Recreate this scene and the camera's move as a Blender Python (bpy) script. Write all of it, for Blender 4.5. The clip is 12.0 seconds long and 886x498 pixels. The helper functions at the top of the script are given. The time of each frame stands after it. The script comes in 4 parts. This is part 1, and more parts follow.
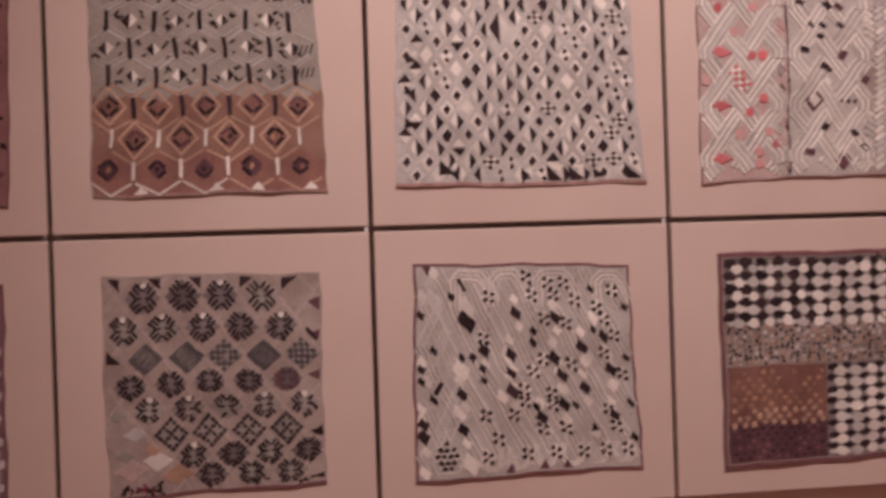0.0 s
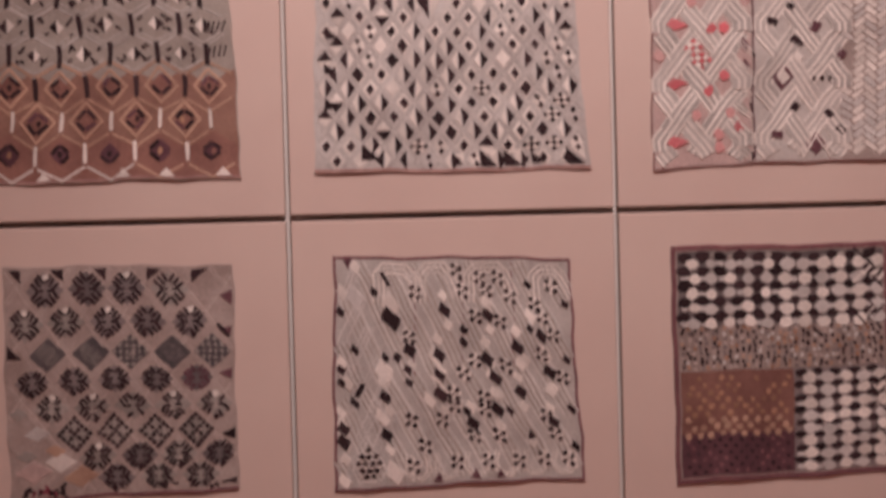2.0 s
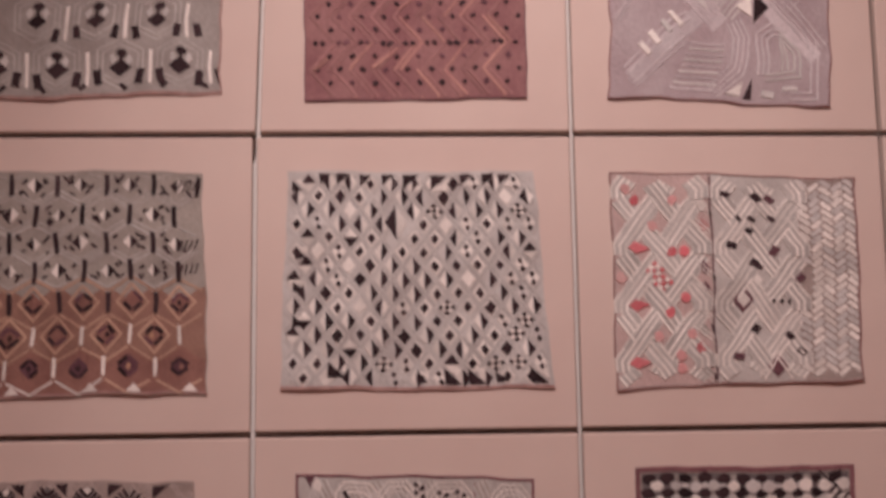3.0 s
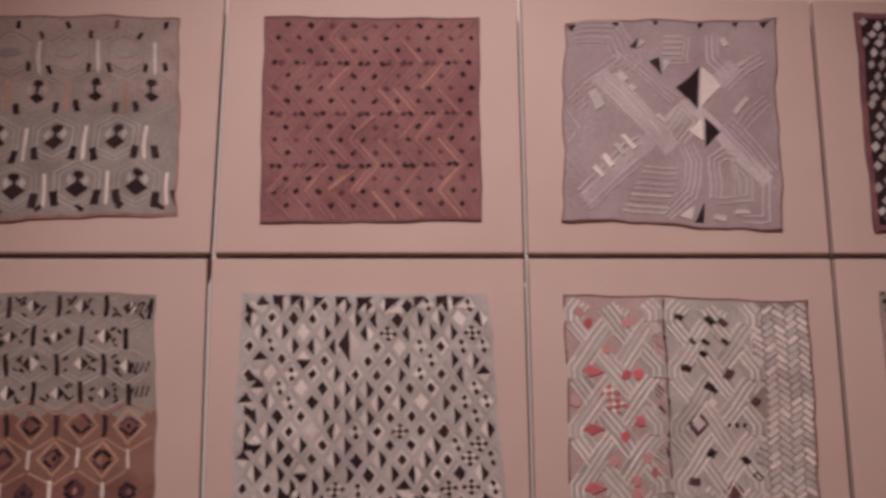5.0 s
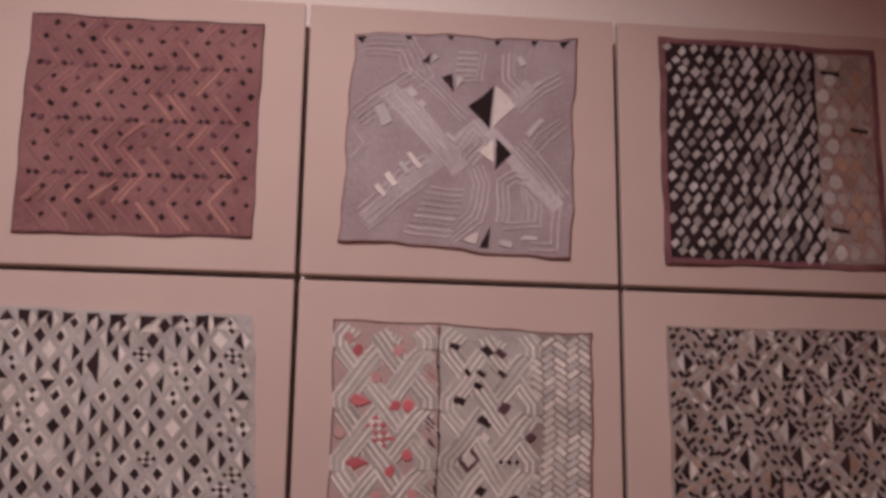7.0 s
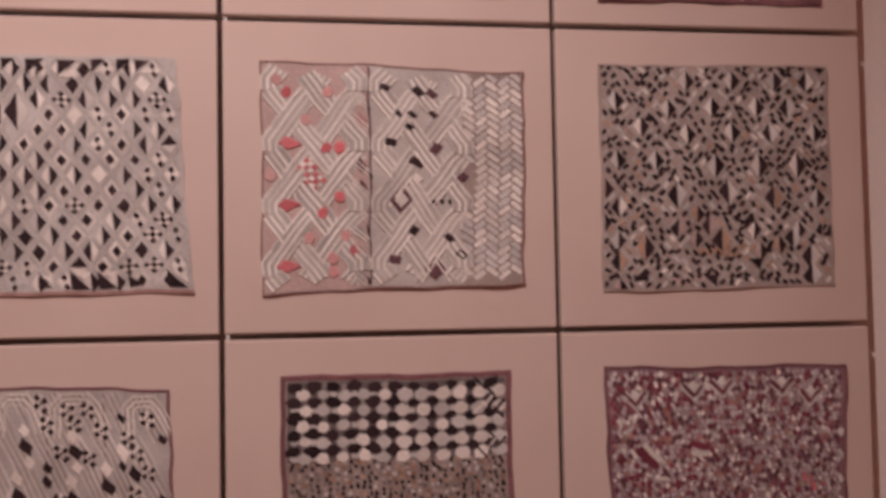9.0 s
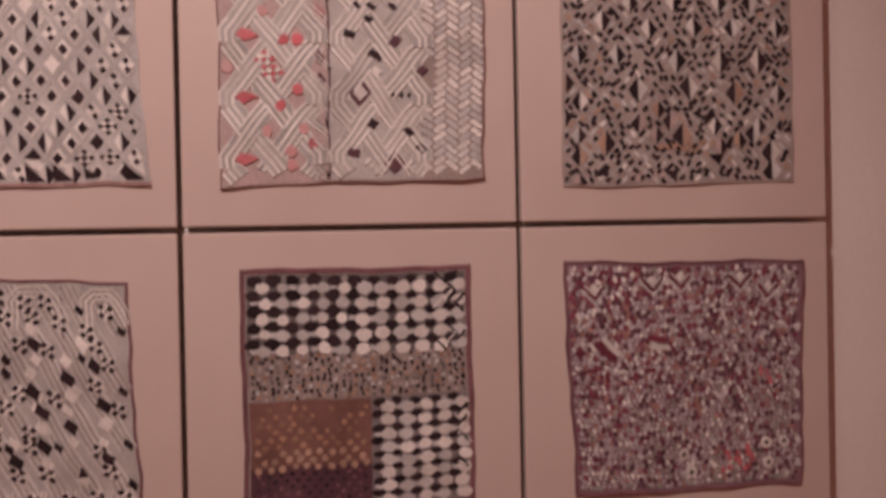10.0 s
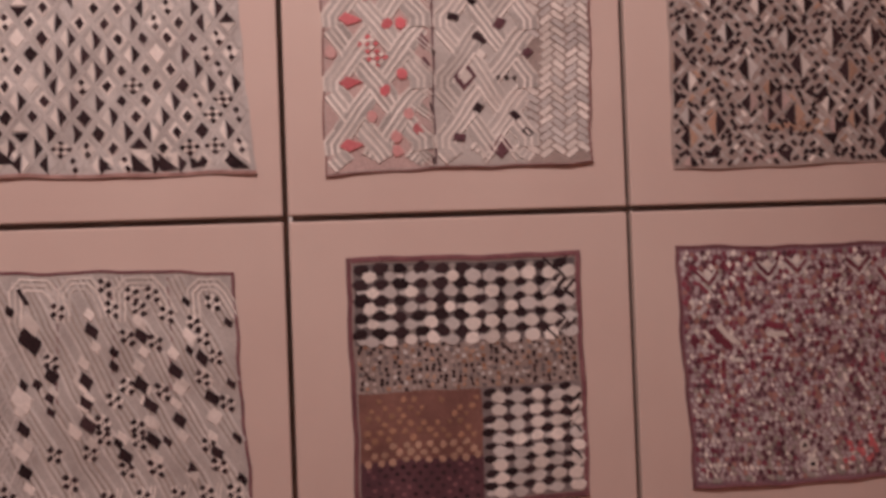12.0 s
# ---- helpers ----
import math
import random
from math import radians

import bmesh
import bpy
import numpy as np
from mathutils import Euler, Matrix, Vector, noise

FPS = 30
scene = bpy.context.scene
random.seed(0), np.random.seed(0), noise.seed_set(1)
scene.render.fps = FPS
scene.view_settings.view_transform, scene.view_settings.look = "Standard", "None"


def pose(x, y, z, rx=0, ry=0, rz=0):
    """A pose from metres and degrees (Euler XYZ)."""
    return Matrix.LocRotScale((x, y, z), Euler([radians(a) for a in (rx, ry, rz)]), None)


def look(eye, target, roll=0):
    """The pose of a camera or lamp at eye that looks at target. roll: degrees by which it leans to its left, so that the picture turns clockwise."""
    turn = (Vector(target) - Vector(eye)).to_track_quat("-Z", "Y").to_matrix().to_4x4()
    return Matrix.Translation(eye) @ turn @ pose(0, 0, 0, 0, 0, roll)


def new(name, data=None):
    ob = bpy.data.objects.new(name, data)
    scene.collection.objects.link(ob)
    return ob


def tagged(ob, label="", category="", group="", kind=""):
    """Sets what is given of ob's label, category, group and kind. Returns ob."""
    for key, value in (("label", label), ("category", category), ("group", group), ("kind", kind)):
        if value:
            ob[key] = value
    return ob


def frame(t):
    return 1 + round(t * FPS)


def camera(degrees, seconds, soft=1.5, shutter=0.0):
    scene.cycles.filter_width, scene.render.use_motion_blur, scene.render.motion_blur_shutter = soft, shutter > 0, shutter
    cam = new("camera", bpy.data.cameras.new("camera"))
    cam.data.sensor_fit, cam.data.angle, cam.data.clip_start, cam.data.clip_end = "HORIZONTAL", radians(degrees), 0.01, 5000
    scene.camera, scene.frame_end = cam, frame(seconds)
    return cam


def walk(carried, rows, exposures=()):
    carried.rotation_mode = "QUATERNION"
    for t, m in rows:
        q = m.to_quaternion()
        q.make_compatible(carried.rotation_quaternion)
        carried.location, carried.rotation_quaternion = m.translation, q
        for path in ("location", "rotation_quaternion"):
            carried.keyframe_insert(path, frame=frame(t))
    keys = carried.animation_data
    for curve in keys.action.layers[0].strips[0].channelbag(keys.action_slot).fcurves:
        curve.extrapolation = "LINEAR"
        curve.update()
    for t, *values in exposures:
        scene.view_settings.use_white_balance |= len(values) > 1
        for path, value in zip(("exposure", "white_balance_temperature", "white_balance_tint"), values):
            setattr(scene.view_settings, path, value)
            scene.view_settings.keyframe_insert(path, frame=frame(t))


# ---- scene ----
cam = camera(43.3, 12.0, 3.5, 0.5)
PATH = [
    (0, (-0.898, -2.584, 1.458), (-0.631, -0.602, 1.451), -1.8),
    (0.2, (-0.826, -2.586, 1.466), (-0.63, -0.596, 1.435), -1.65),
    (0.5, (-0.725, -2.565, 1.474), (-0.559, -0.574, 1.393), -0.3),
    (0.7, (-0.663, -2.567, 1.478), (-0.484, -0.576, 1.413), -0.13),
    (1, (-0.585, -2.544, 1.486), (-0.417, -0.554, 1.382), -1.0),
    (1.2, (-0.565, -2.512, 1.5), (-0.41, -0.52, 1.413), -0.96),
    (1.5, (-0.551, -2.453, 1.515), (-0.358, -0.465, 1.41), -0.9),
    (1.7, (-0.534, -2.442, 1.495), (-0.374, -0.452, 1.384), -0.89),
    (2, (-0.504, -2.425, 1.462), (-0.404, -0.428, 1.432), -1.5),
    (2.2, (-0.49, -2.448, 1.464), (-0.398, -0.45, 1.486), -1.37),
    (2.5, (-0.464, -2.437, 1.489), (-0.345, -0.444, 1.604), -1.2),
    (2.7, (-0.444, -2.445, 1.522), (-0.327, -0.458, 1.71), -0.58),
    (3, (-0.42, -2.465, 1.579), (-0.321, -0.484, 1.84), -0.8),
    (3.2, (-0.421, -2.479, 1.589), (-0.339, -0.503, 1.885), -0.78),
    (3.5, (-0.428, -2.482, 1.595), (-0.329, -0.522, 1.983), -1.1),
    (3.7, (-0.424, -2.483, 1.604), (-0.329, -0.538, 2.061), -1.12),
    (5.3, (-0.289, -2.48, 1.676), (-0.147, -0.528, 2.087), -0.33),
    (5.5, (-0.243, -2.448, 1.688), (-0.059, -0.506, 2.129), -0.2),
    (5.7, (-0.196, -2.423, 1.678), (0.018, -0.493, 2.159), 0.23),
    (6, (-0.117, -2.373, 1.692), (0.148, -0.454, 2.187), 0.2),
    (6.2, (-0.06, -2.372, 1.689), (0.174, -0.455, 2.208), -0.63),
    (6.5, (0.021, -2.371, 1.703), (0.187, -0.434, 2.169), -0.0),
    (6.7, (0.058, -2.384, 1.697), (0.246, -0.448, 2.165), 0.52),
    (8.3, (0.051, -2.352, 1.599), (0.356, -0.388, 1.817), -0.3),
    (8.5, (0.052, -2.345, 1.574), (0.375, -0.381, 1.768), -0.5),
    (8.7, (0.055, -2.373, 1.56), (0.376, -0.406, 1.721), -0.95),
    (9, (0.063, -2.344, 1.564), (0.4, -0.375, 1.66), -1.0),
    (9.2, (0.072, -2.353, 1.548), (0.431, -0.386, 1.614), -0.76),
    (9.5, (0.09, -2.345, 1.52), (0.46, -0.38, 1.569), -0.9),
    (9.7, (0.097, -2.344, 1.501), (0.464, -0.378, 1.531), -0.91),
    (10, (0.101, -2.345, 1.474), (0.475, -0.381, 1.455), -1.1),
    (10.2, (0.106, -2.335, 1.457), (0.456, -0.366, 1.409), -1.35),
    (10.5, (0.098, -2.336, 1.436), (0.432, -0.365, 1.375), -1.5),
    (10.7, (0.088, -2.331, 1.429), (0.412, -0.358, 1.374), -1.63),
    (11, (0.07, -2.314, 1.427), (0.361, -0.336, 1.392), -1.9),
    (11.2, (0.058, -2.311, 1.431), (0.323, -0.329, 1.393), -1.98),
    (11.5, (0.041, -2.292, 1.435), (0.315, -0.311, 1.408), -2.1),
    (11.7, (0.016, -2.295, 1.422), (0.31, -0.317, 1.405), -2.07),
    (12, (-0.017, -2.267, 1.396), (0.275, -0.289, 1.425), -2.1),
]
walk(cam, [(t, look(eye, target, roll)) for t, eye, target, roll in PATH],
     [(0.0, -0.41, 6500, 11), (0.5, -0.43, 6550, 13), (1.5, -0.43, 6550, 14), (2.5, -0.48, 6400, 12), (3.5, -0.64, 6300, 10), (5.5, -0.98, 6250, 10), (6.5, -1.04, 6150, 11),
      (8.5, -0.68, 6400, 11), (9.5, -0.56, 6600, 13), (10.5, -0.56, 6650, 14), (12.0, -0.56, 6600, 13)])

# ---------------------------------------------------------------- light
world = bpy.data.worlds.new("room_dark")
world.use_nodes = True
world.node_tree.nodes["Background"].inputs[0].default_value = (1.0, 0.75, 0.62, 1)
world.node_tree.nodes["Background"].inputs[1].default_value = 0.02
scene.world = world

KEY = (-0.43, -2.3, 4.12)
WARM = (1.0, 0.812, 0.792)


def spot(name, at, aim, watts, size, blend, radius):
    data = bpy.data.lights.new(name, "SPOT")
    data.energy, data.color, data.spot_size, data.spot_blend = watts, WARM, radians(size), blend
    data.shadow_soft_size = radius
    ob = new(name, data)
    ob.matrix_world = look(at, aim)
    return ob


spot("ceiling_spot", KEY, (0.02, 0.0, 1.34), 575, 74, 1.0, 0.025)
# weak fill spot, added to even out the key's falloff
spot("ceiling_spot", (-1.6, -2.65, 4.1), (0.45, 0.0, 1.2), 45, 80, 1.0, 0.05)
# unseen fill spots, added so that bounce off the opposite wall lifts the shade
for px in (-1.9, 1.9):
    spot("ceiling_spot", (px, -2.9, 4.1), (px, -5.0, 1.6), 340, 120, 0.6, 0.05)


# ---------------------------------------------------------------- materials
def material(name, col, col2=None, rough=0.9, coarse=9.0, fine=200.0, bump=0.3, vary=0.0, thread=0.0, fibre=0.18, spec=0.2):
    """Matte woven or painted surface: colour drifts at two scales, with relief at the scale of its threads."""
    col2 = col2 or tuple(c * 0.72 for c in col)
    m = bpy.data.materials.new(name)
    m.use_nodes = True
    nt = m.node_tree
    nd, ln = nt.nodes, nt.links
    bsdf = nd["Principled BSDF"]
    bsdf.inputs["Roughness"].default_value = rough
    bsdf.inputs["Specular IOR Level"].default_value = spec
    co = nd.new("ShaderNodeTexCoord")
    big = nd.new("ShaderNodeTexNoise")
    big.inputs["Scale"].default_value, big.inputs["Detail"].default_value = coarse, 4
    ln.new(co.outputs["Object"], big.inputs["Vector"])
    ramp = nd.new("ShaderNodeMapRange")
    ramp.inputs[1].default_value, ramp.inputs[2].default_value = 0.38, 0.66
    ln.new(big.outputs["Fac"], ramp.inputs[0])
    mix = nd.new("ShaderNodeMix")
    mix.data_type = "RGBA"
    mix.inputs[6].default_value, mix.inputs[7].default_value = (*col, 1), (*col2, 1)
    ln.new(ramp.outputs[0], mix.inputs[0])
    small = nd.new("ShaderNodeTexNoise")
    small.inputs["Scale"].default_value, small.inputs["Detail"].default_value = fine, 3
    ln.new(co.outputs["Object"], small.inputs["Vector"])
    level = nd.new("ShaderNodeMapRange")
    level.inputs[1].default_value, level.inputs[2].default_value = 0.25, 0.75
    level.inputs[3].default_value, level.inputs[4].default_value = 1 - fibre, 1 + fibre
    ln.new(small.outputs["Fac"], level.inputs[0])
    value = level.outputs[0]
    if vary:
        geo = nd.new("ShaderNodeNewGeometry")
        info = nd.new("ShaderNodeObjectInfo")
        both = nd.new("ShaderNodeMath")
        both.operation = "ADD"
        ln.new(geo.outputs["Random Per Island"], both.inputs[0])
        ln.new(info.outputs["Random"], both.inputs[1])
        part_of = nd.new("ShaderNodeMath")
        part_of.operation = "FRACT"
        ln.new(both.outputs[0], part_of.inputs[0])
        spread = nd.new("ShaderNodeMapRange")
        spread.inputs[3].default_value, spread.inputs[4].default_value = 1 - vary, 1 + vary
        ln.new(part_of.outputs[0], spread.inputs[0])
        times = nd.new("ShaderNodeMath")
        times.operation = "MULTIPLY"
        ln.new(value, times.inputs[0])
        ln.new(spread.outputs[0], times.inputs[1])
        value = times.outputs[0]
    hsv = nd.new("ShaderNodeHueSaturation")
    ln.new(value, hsv.inputs["Value"])
    ln.new(mix.outputs[2], hsv.inputs["Color"])
    ln.new(hsv.outputs[0], bsdf.inputs["Base Color"])
    height = small.outputs["Fac"]
    if thread:
        waves = []
        for axis in ("X", "Z"):
            w = nd.new("ShaderNodeTexWave")
            w.wave_type, w.bands_direction = "BANDS", axis
            w.inputs["Scale"].default_value, w.inputs["Distortion"].default_value = thread, 1.5
            ln.new(co.outputs["Object"], w.inputs["Vector"])
            waves.append(w)
        weave = nd.new("ShaderNodeMath")
        weave.operation = "MULTIPLY_ADD"
        ln.new(waves[0].outputs["Fac"], weave.inputs[0])
        ln.new(waves[1].outputs["Fac"], weave.inputs[1])
        ln.new(small.outputs["Fac"], weave.inputs[2])
        height = weave.outputs[0]
    b = nd.new("ShaderNodeBump")
    b.inputs["Strength"].default_value, b.inputs["Distance"].default_value = bump, 0.002
    ln.new(height, b.inputs["Height"])
    ln.new(b.outputs[0], bsdf.inputs["Normal"])
    return m


LINEN = material("board_linen", (0.58, 0.47, 0.41), (0.55, 0.435, 0.38), coarse=3, fine=420, bump=0.15, thread=150, fibre=0.05)
PAINT = material("wall_paint", (0.78, 0.715, 0.655), (0.75, 0.685, 0.625), rough=0.8, coarse=2, fine=90, bump=0.06, fibre=0.03)
CEIL = material("ceiling_paint", (0.8, 0.74, 0.68), coarse=2, fine=60, bump=0.05, fibre=0.03)
# for the unseen walls: red chosen so that their bounce warms the shade
BOUNCEWALL = material("dusky_red_wall_paint", (0.52, 0.29, 0.24), (0.48, 0.26, 0.215), rough=0.8, coarse=2, fine=90, bump=0.06, fibre=0.03)
# wood of floor and battens; the unseen floor's red tints its upward bounce
BOARDS = material("floor_oak", (0.36, 0.19, 0.14), (0.29, 0.15, 0.11), rough=0.5, coarse=5, fine=40)

BLACK = material("black_raffia", (0.026, 0.015, 0.017), (0.042, 0.024, 0.026), vary=0.35, fibre=0.3)
CREAM = material("cream_raffia", (0.70, 0.655, 0.60), (0.58, 0.535, 0.485), vary=0.16, fibre=0.14)
PALE = material("pale_grey_raffia", (0.56, 0.54, 0.51), (0.44, 0.41, 0.385), coarse=12, vary=0.12, fibre=0.14)
ASH = material("ash_grey_raffia", (0.43, 0.405, 0.375), (0.35, 0.325, 0.30), coarse=12, vary=0.12, fibre=0.14)
STONE = material("stone_grey_raffia", (0.36, 0.325, 0.285), (0.28, 0.25, 0.22), coarse=10, vary=0.15)
GREY = material("grey_raffia", (0.31, 0.285, 0.26), (0.24, 0.215, 0.195), coarse=12, vary=0.15)
TAUPE = material("taupe_raffia", (0.36, 0.30, 0.27), (0.28, 0.225, 0.20), coarse=12, vary=0.15)
SLATE = material("slate_blue_raffia", (0.105, 0.095, 0.095), (0.07, 0.062, 0.068), vary=0.25)
BROWN = material("rust_brown_raffia", (0.24, 0.125, 0.10), (0.17, 0.085, 0.07), coarse=10, vary=0.15)
OCHRE = material("ochre_raffia", (0.34, 0.20, 0.13), (0.27, 0.15, 0.10), vary=0.25)
MAUVE = material("mauve_raffia", (0.24, 0.145, 0.165), (0.17, 0.095, 0.115), coarse=8, vary=0.15)
DUSK = material("dusky_grey_raffia", (0.19, 0.165, 0.16), (0.13, 0.11, 0.11), coarse=10, vary=0.25)
TAN = material("light_taupe_raffia", (0.44, 0.375, 0.34), (0.36, 0.30, 0.27), coarse=10, vary=0.1)
PLUM = material("plum_raffia", (0.13, 0.062, 0.072), (0.095, 0.045, 0.055), vary=0.2)
ROSE = material("rose_brown_raffia", (0.262, 0.138, 0.132), (0.205, 0.095, 0.097), coarse=8, vary=0.1)
MILD = material("dull_rose_raffia", (0.292, 0.155, 0.145), (0.245, 0.125, 0.12), coarse=14, vary=0.15)
ROSELINE = material("rose_tan_raffia", (0.37, 0.205, 0.17), (0.30, 0.15, 0.135), coarse=14, vary=0.2)
LILAC = material("lilac_grey_raffia", (0.415, 0.352, 0.352), (0.355, 0.285, 0.288), coarse=8, vary=0.1)
LILACLINE = material("pale_lilac_raffia", (0.50, 0.455, 0.45), (0.43, 0.375, 0.375), coarse=10, vary=0.12)
RED = material("coral_red_raffia", (0.55, 0.135, 0.15), (0.47, 0.17, 0.175), vary=0.2)
SAND = material("sand_raffia", (0.43, 0.29, 0.21), (0.35, 0.22, 0.16), coarse=10, vary=0.2)
HEM = material("plum_red_hem_raffia", (0.21, 0.098, 0.105), (0.15, 0.065, 0.075), coarse=20, vary=0.15)
FRAY = material("frayed_edge_raffia", (0.34, 0.215, 0.19), (0.24, 0.14, 0.125), coarse=30, vary=0.15)
RUSTTAN = material("rust_tan_raffia", (0.29, 0.17, 0.13), (0.21, 0.115, 0.09), coarse=10, vary=0.12)
BLUSH = material("blush_taupe_raffia", (0.48, 0.36, 0.33), (0.42, 0.32, 0.295), coarse=10, vary=0.1)
PINK = material("faded_pink_raffia", (0.50, 0.25, 0.24), (0.45, 0.29, 0.27), vary=0.2)
WINE = material("wine_red_raffia", (0.21, 0.05, 0.07), (0.15, 0.04, 0.06), vary=0.3)


# ---------------------------------------------------------------- building helpers
def mesh_ob(name, verts, faces, mat, parent=None, label=""):
    me = bpy.data.meshes.new(name)
    me.from_pydata(verts, [], faces)
    me.materials.append(mat)
    ob = new(name, me)
    ob.parent = parent
    return tagged(ob, label)


def box(name, lo, hi, mat, bevel=0.0, parent=None):
    bm = bmesh.new()
    bmesh.ops.create_cube(bm, size=1)
    for v in bm.verts:
        v.co = Vector([lo[i] + (v.co[i] + 0.5) * (hi[i] - lo[i]) for i in range(3)])
    if bevel:
        bmesh.ops.bevel(bm, geom=bm.edges[:], offset=bevel, segments=3, affect="EDGES", profile=0.5)
    me = bpy.data.meshes.new(name)
    bm.to_mesh(me)
    bm.free()
    me.materials.append(mat)
    ob = new(name, me)
    ob.parent = parent
    return ob


# ---------------------------------------------------------------- the room
WALL_Y = 0.070
for name, lo, hi, mat, lab in (
    ("wall_north", (-4.0, WALL_Y, 0.0), (4.0, WALL_Y + 0.2, 4.4), PAINT, "off-white painted gallery wall behind the boards"),
    # unseen sides of the room, coloured to redden the bounced fill
    ("wall_south", (-4.0, -5.2, 0.0), (4.0, -5.0, 4.4), BOUNCEWALL, "unseen wall, coloured dusky red to tint the bounced light"),
    ("wall_west", (-4.2, -5.2, 0.0), (-4.0, WALL_Y + 0.2, 4.4), BOUNCEWALL, "unseen wall, coloured dusky red to tint the bounced light"),
    ("wall_east", (4.0, -5.2, 0.0), (4.2, WALL_Y + 0.2, 4.4), BOUNCEWALL, "unseen wall, coloured dusky red to tint the bounced light"),
    ("floor", (-4.2, -5.2, -0.2), (4.2, WALL_Y + 0.2, 0.0), BOARDS, "unseen floor, reddish brown to tint the bounced light"),
    ("ceiling", (-4.2, -5.2, 4.4), (4.2, WALL_Y + 0.2, 4.6), CEIL, "plain pale gallery ceiling"),
):
    tagged(box(name, lo, hi, mat), lab, name.split("_")[0], kind="structure")

# ---------------------------------------------------------------- the mounting boards
COLS = (-2.152, -1.434, -0.716, 0.0, 0.717, 1.448)
ROWS = (2.811, 2.166, 1.500, 0.827)
rng = random.Random(4)


def board(i, j):
    """A linen-covered board, softly rounded at its edges, standing off the wall on hidden battens."""
    g = 0.0062
    x0, x1 = COLS[i] + 0.0052, COLS[i + 1] - 0.0052
    z1, z0 = ROWS[j] - g, ROWS[j + 1] + g
    cx, cz = (x0 + x1) / 2, (z0 + z1) / 2
    bm = bmesh.new()
    bmesh.ops.create_cube(bm, size=1)
    for v in bm.verts:
        v.co = Vector((v.co.x * (x1 - x0), v.co.y * 0.026 + 0.013, v.co.z * (z1 - z0)))
    if j == 0 and i in (1, 2):  # these two hang a little out of square, so their joint leans
        for v in bm.verts:
            if (v.co.x > 0) == (i == 1):
                v.co.x += 0.006 + 0.016 * (v.co.z / (z1 - z0) + 0.5)
    bmesh.ops.bevel(bm, geom=bm.edges[:], offset=0.0038, segments=3, affect="EDGES", profile=0.5)
    me = bpy.data.meshes.new("mounting_board")
    bm.to_mesh(me)
    bm.free()
    me.materials.append(LINEN)
    for p in me.polygons:
        p.use_smooth = False
    root = new("mounting_board", me)
    root.matrix_world = pose(cx, rng.uniform(0, 0.001), cz, rng.uniform(-0.12, 0.12), 0, rng.uniform(-0.12, 0.12))
    tagged(root, "square beige linen-covered board hung on the wall under a textile", "board", "boards in the wall grid")
    for sx in (-1, 1):
        bat = box("batten", (sx * 0.22 - 0.02, 0.026, -0.26), (sx * 0.22 + 0.02, WALL_Y, 0.26), BOARDS, parent=root)
    return root


for j in range(3):
    for i in range(5):
        if not (i == 0 and j == 0):
            board(i, j)


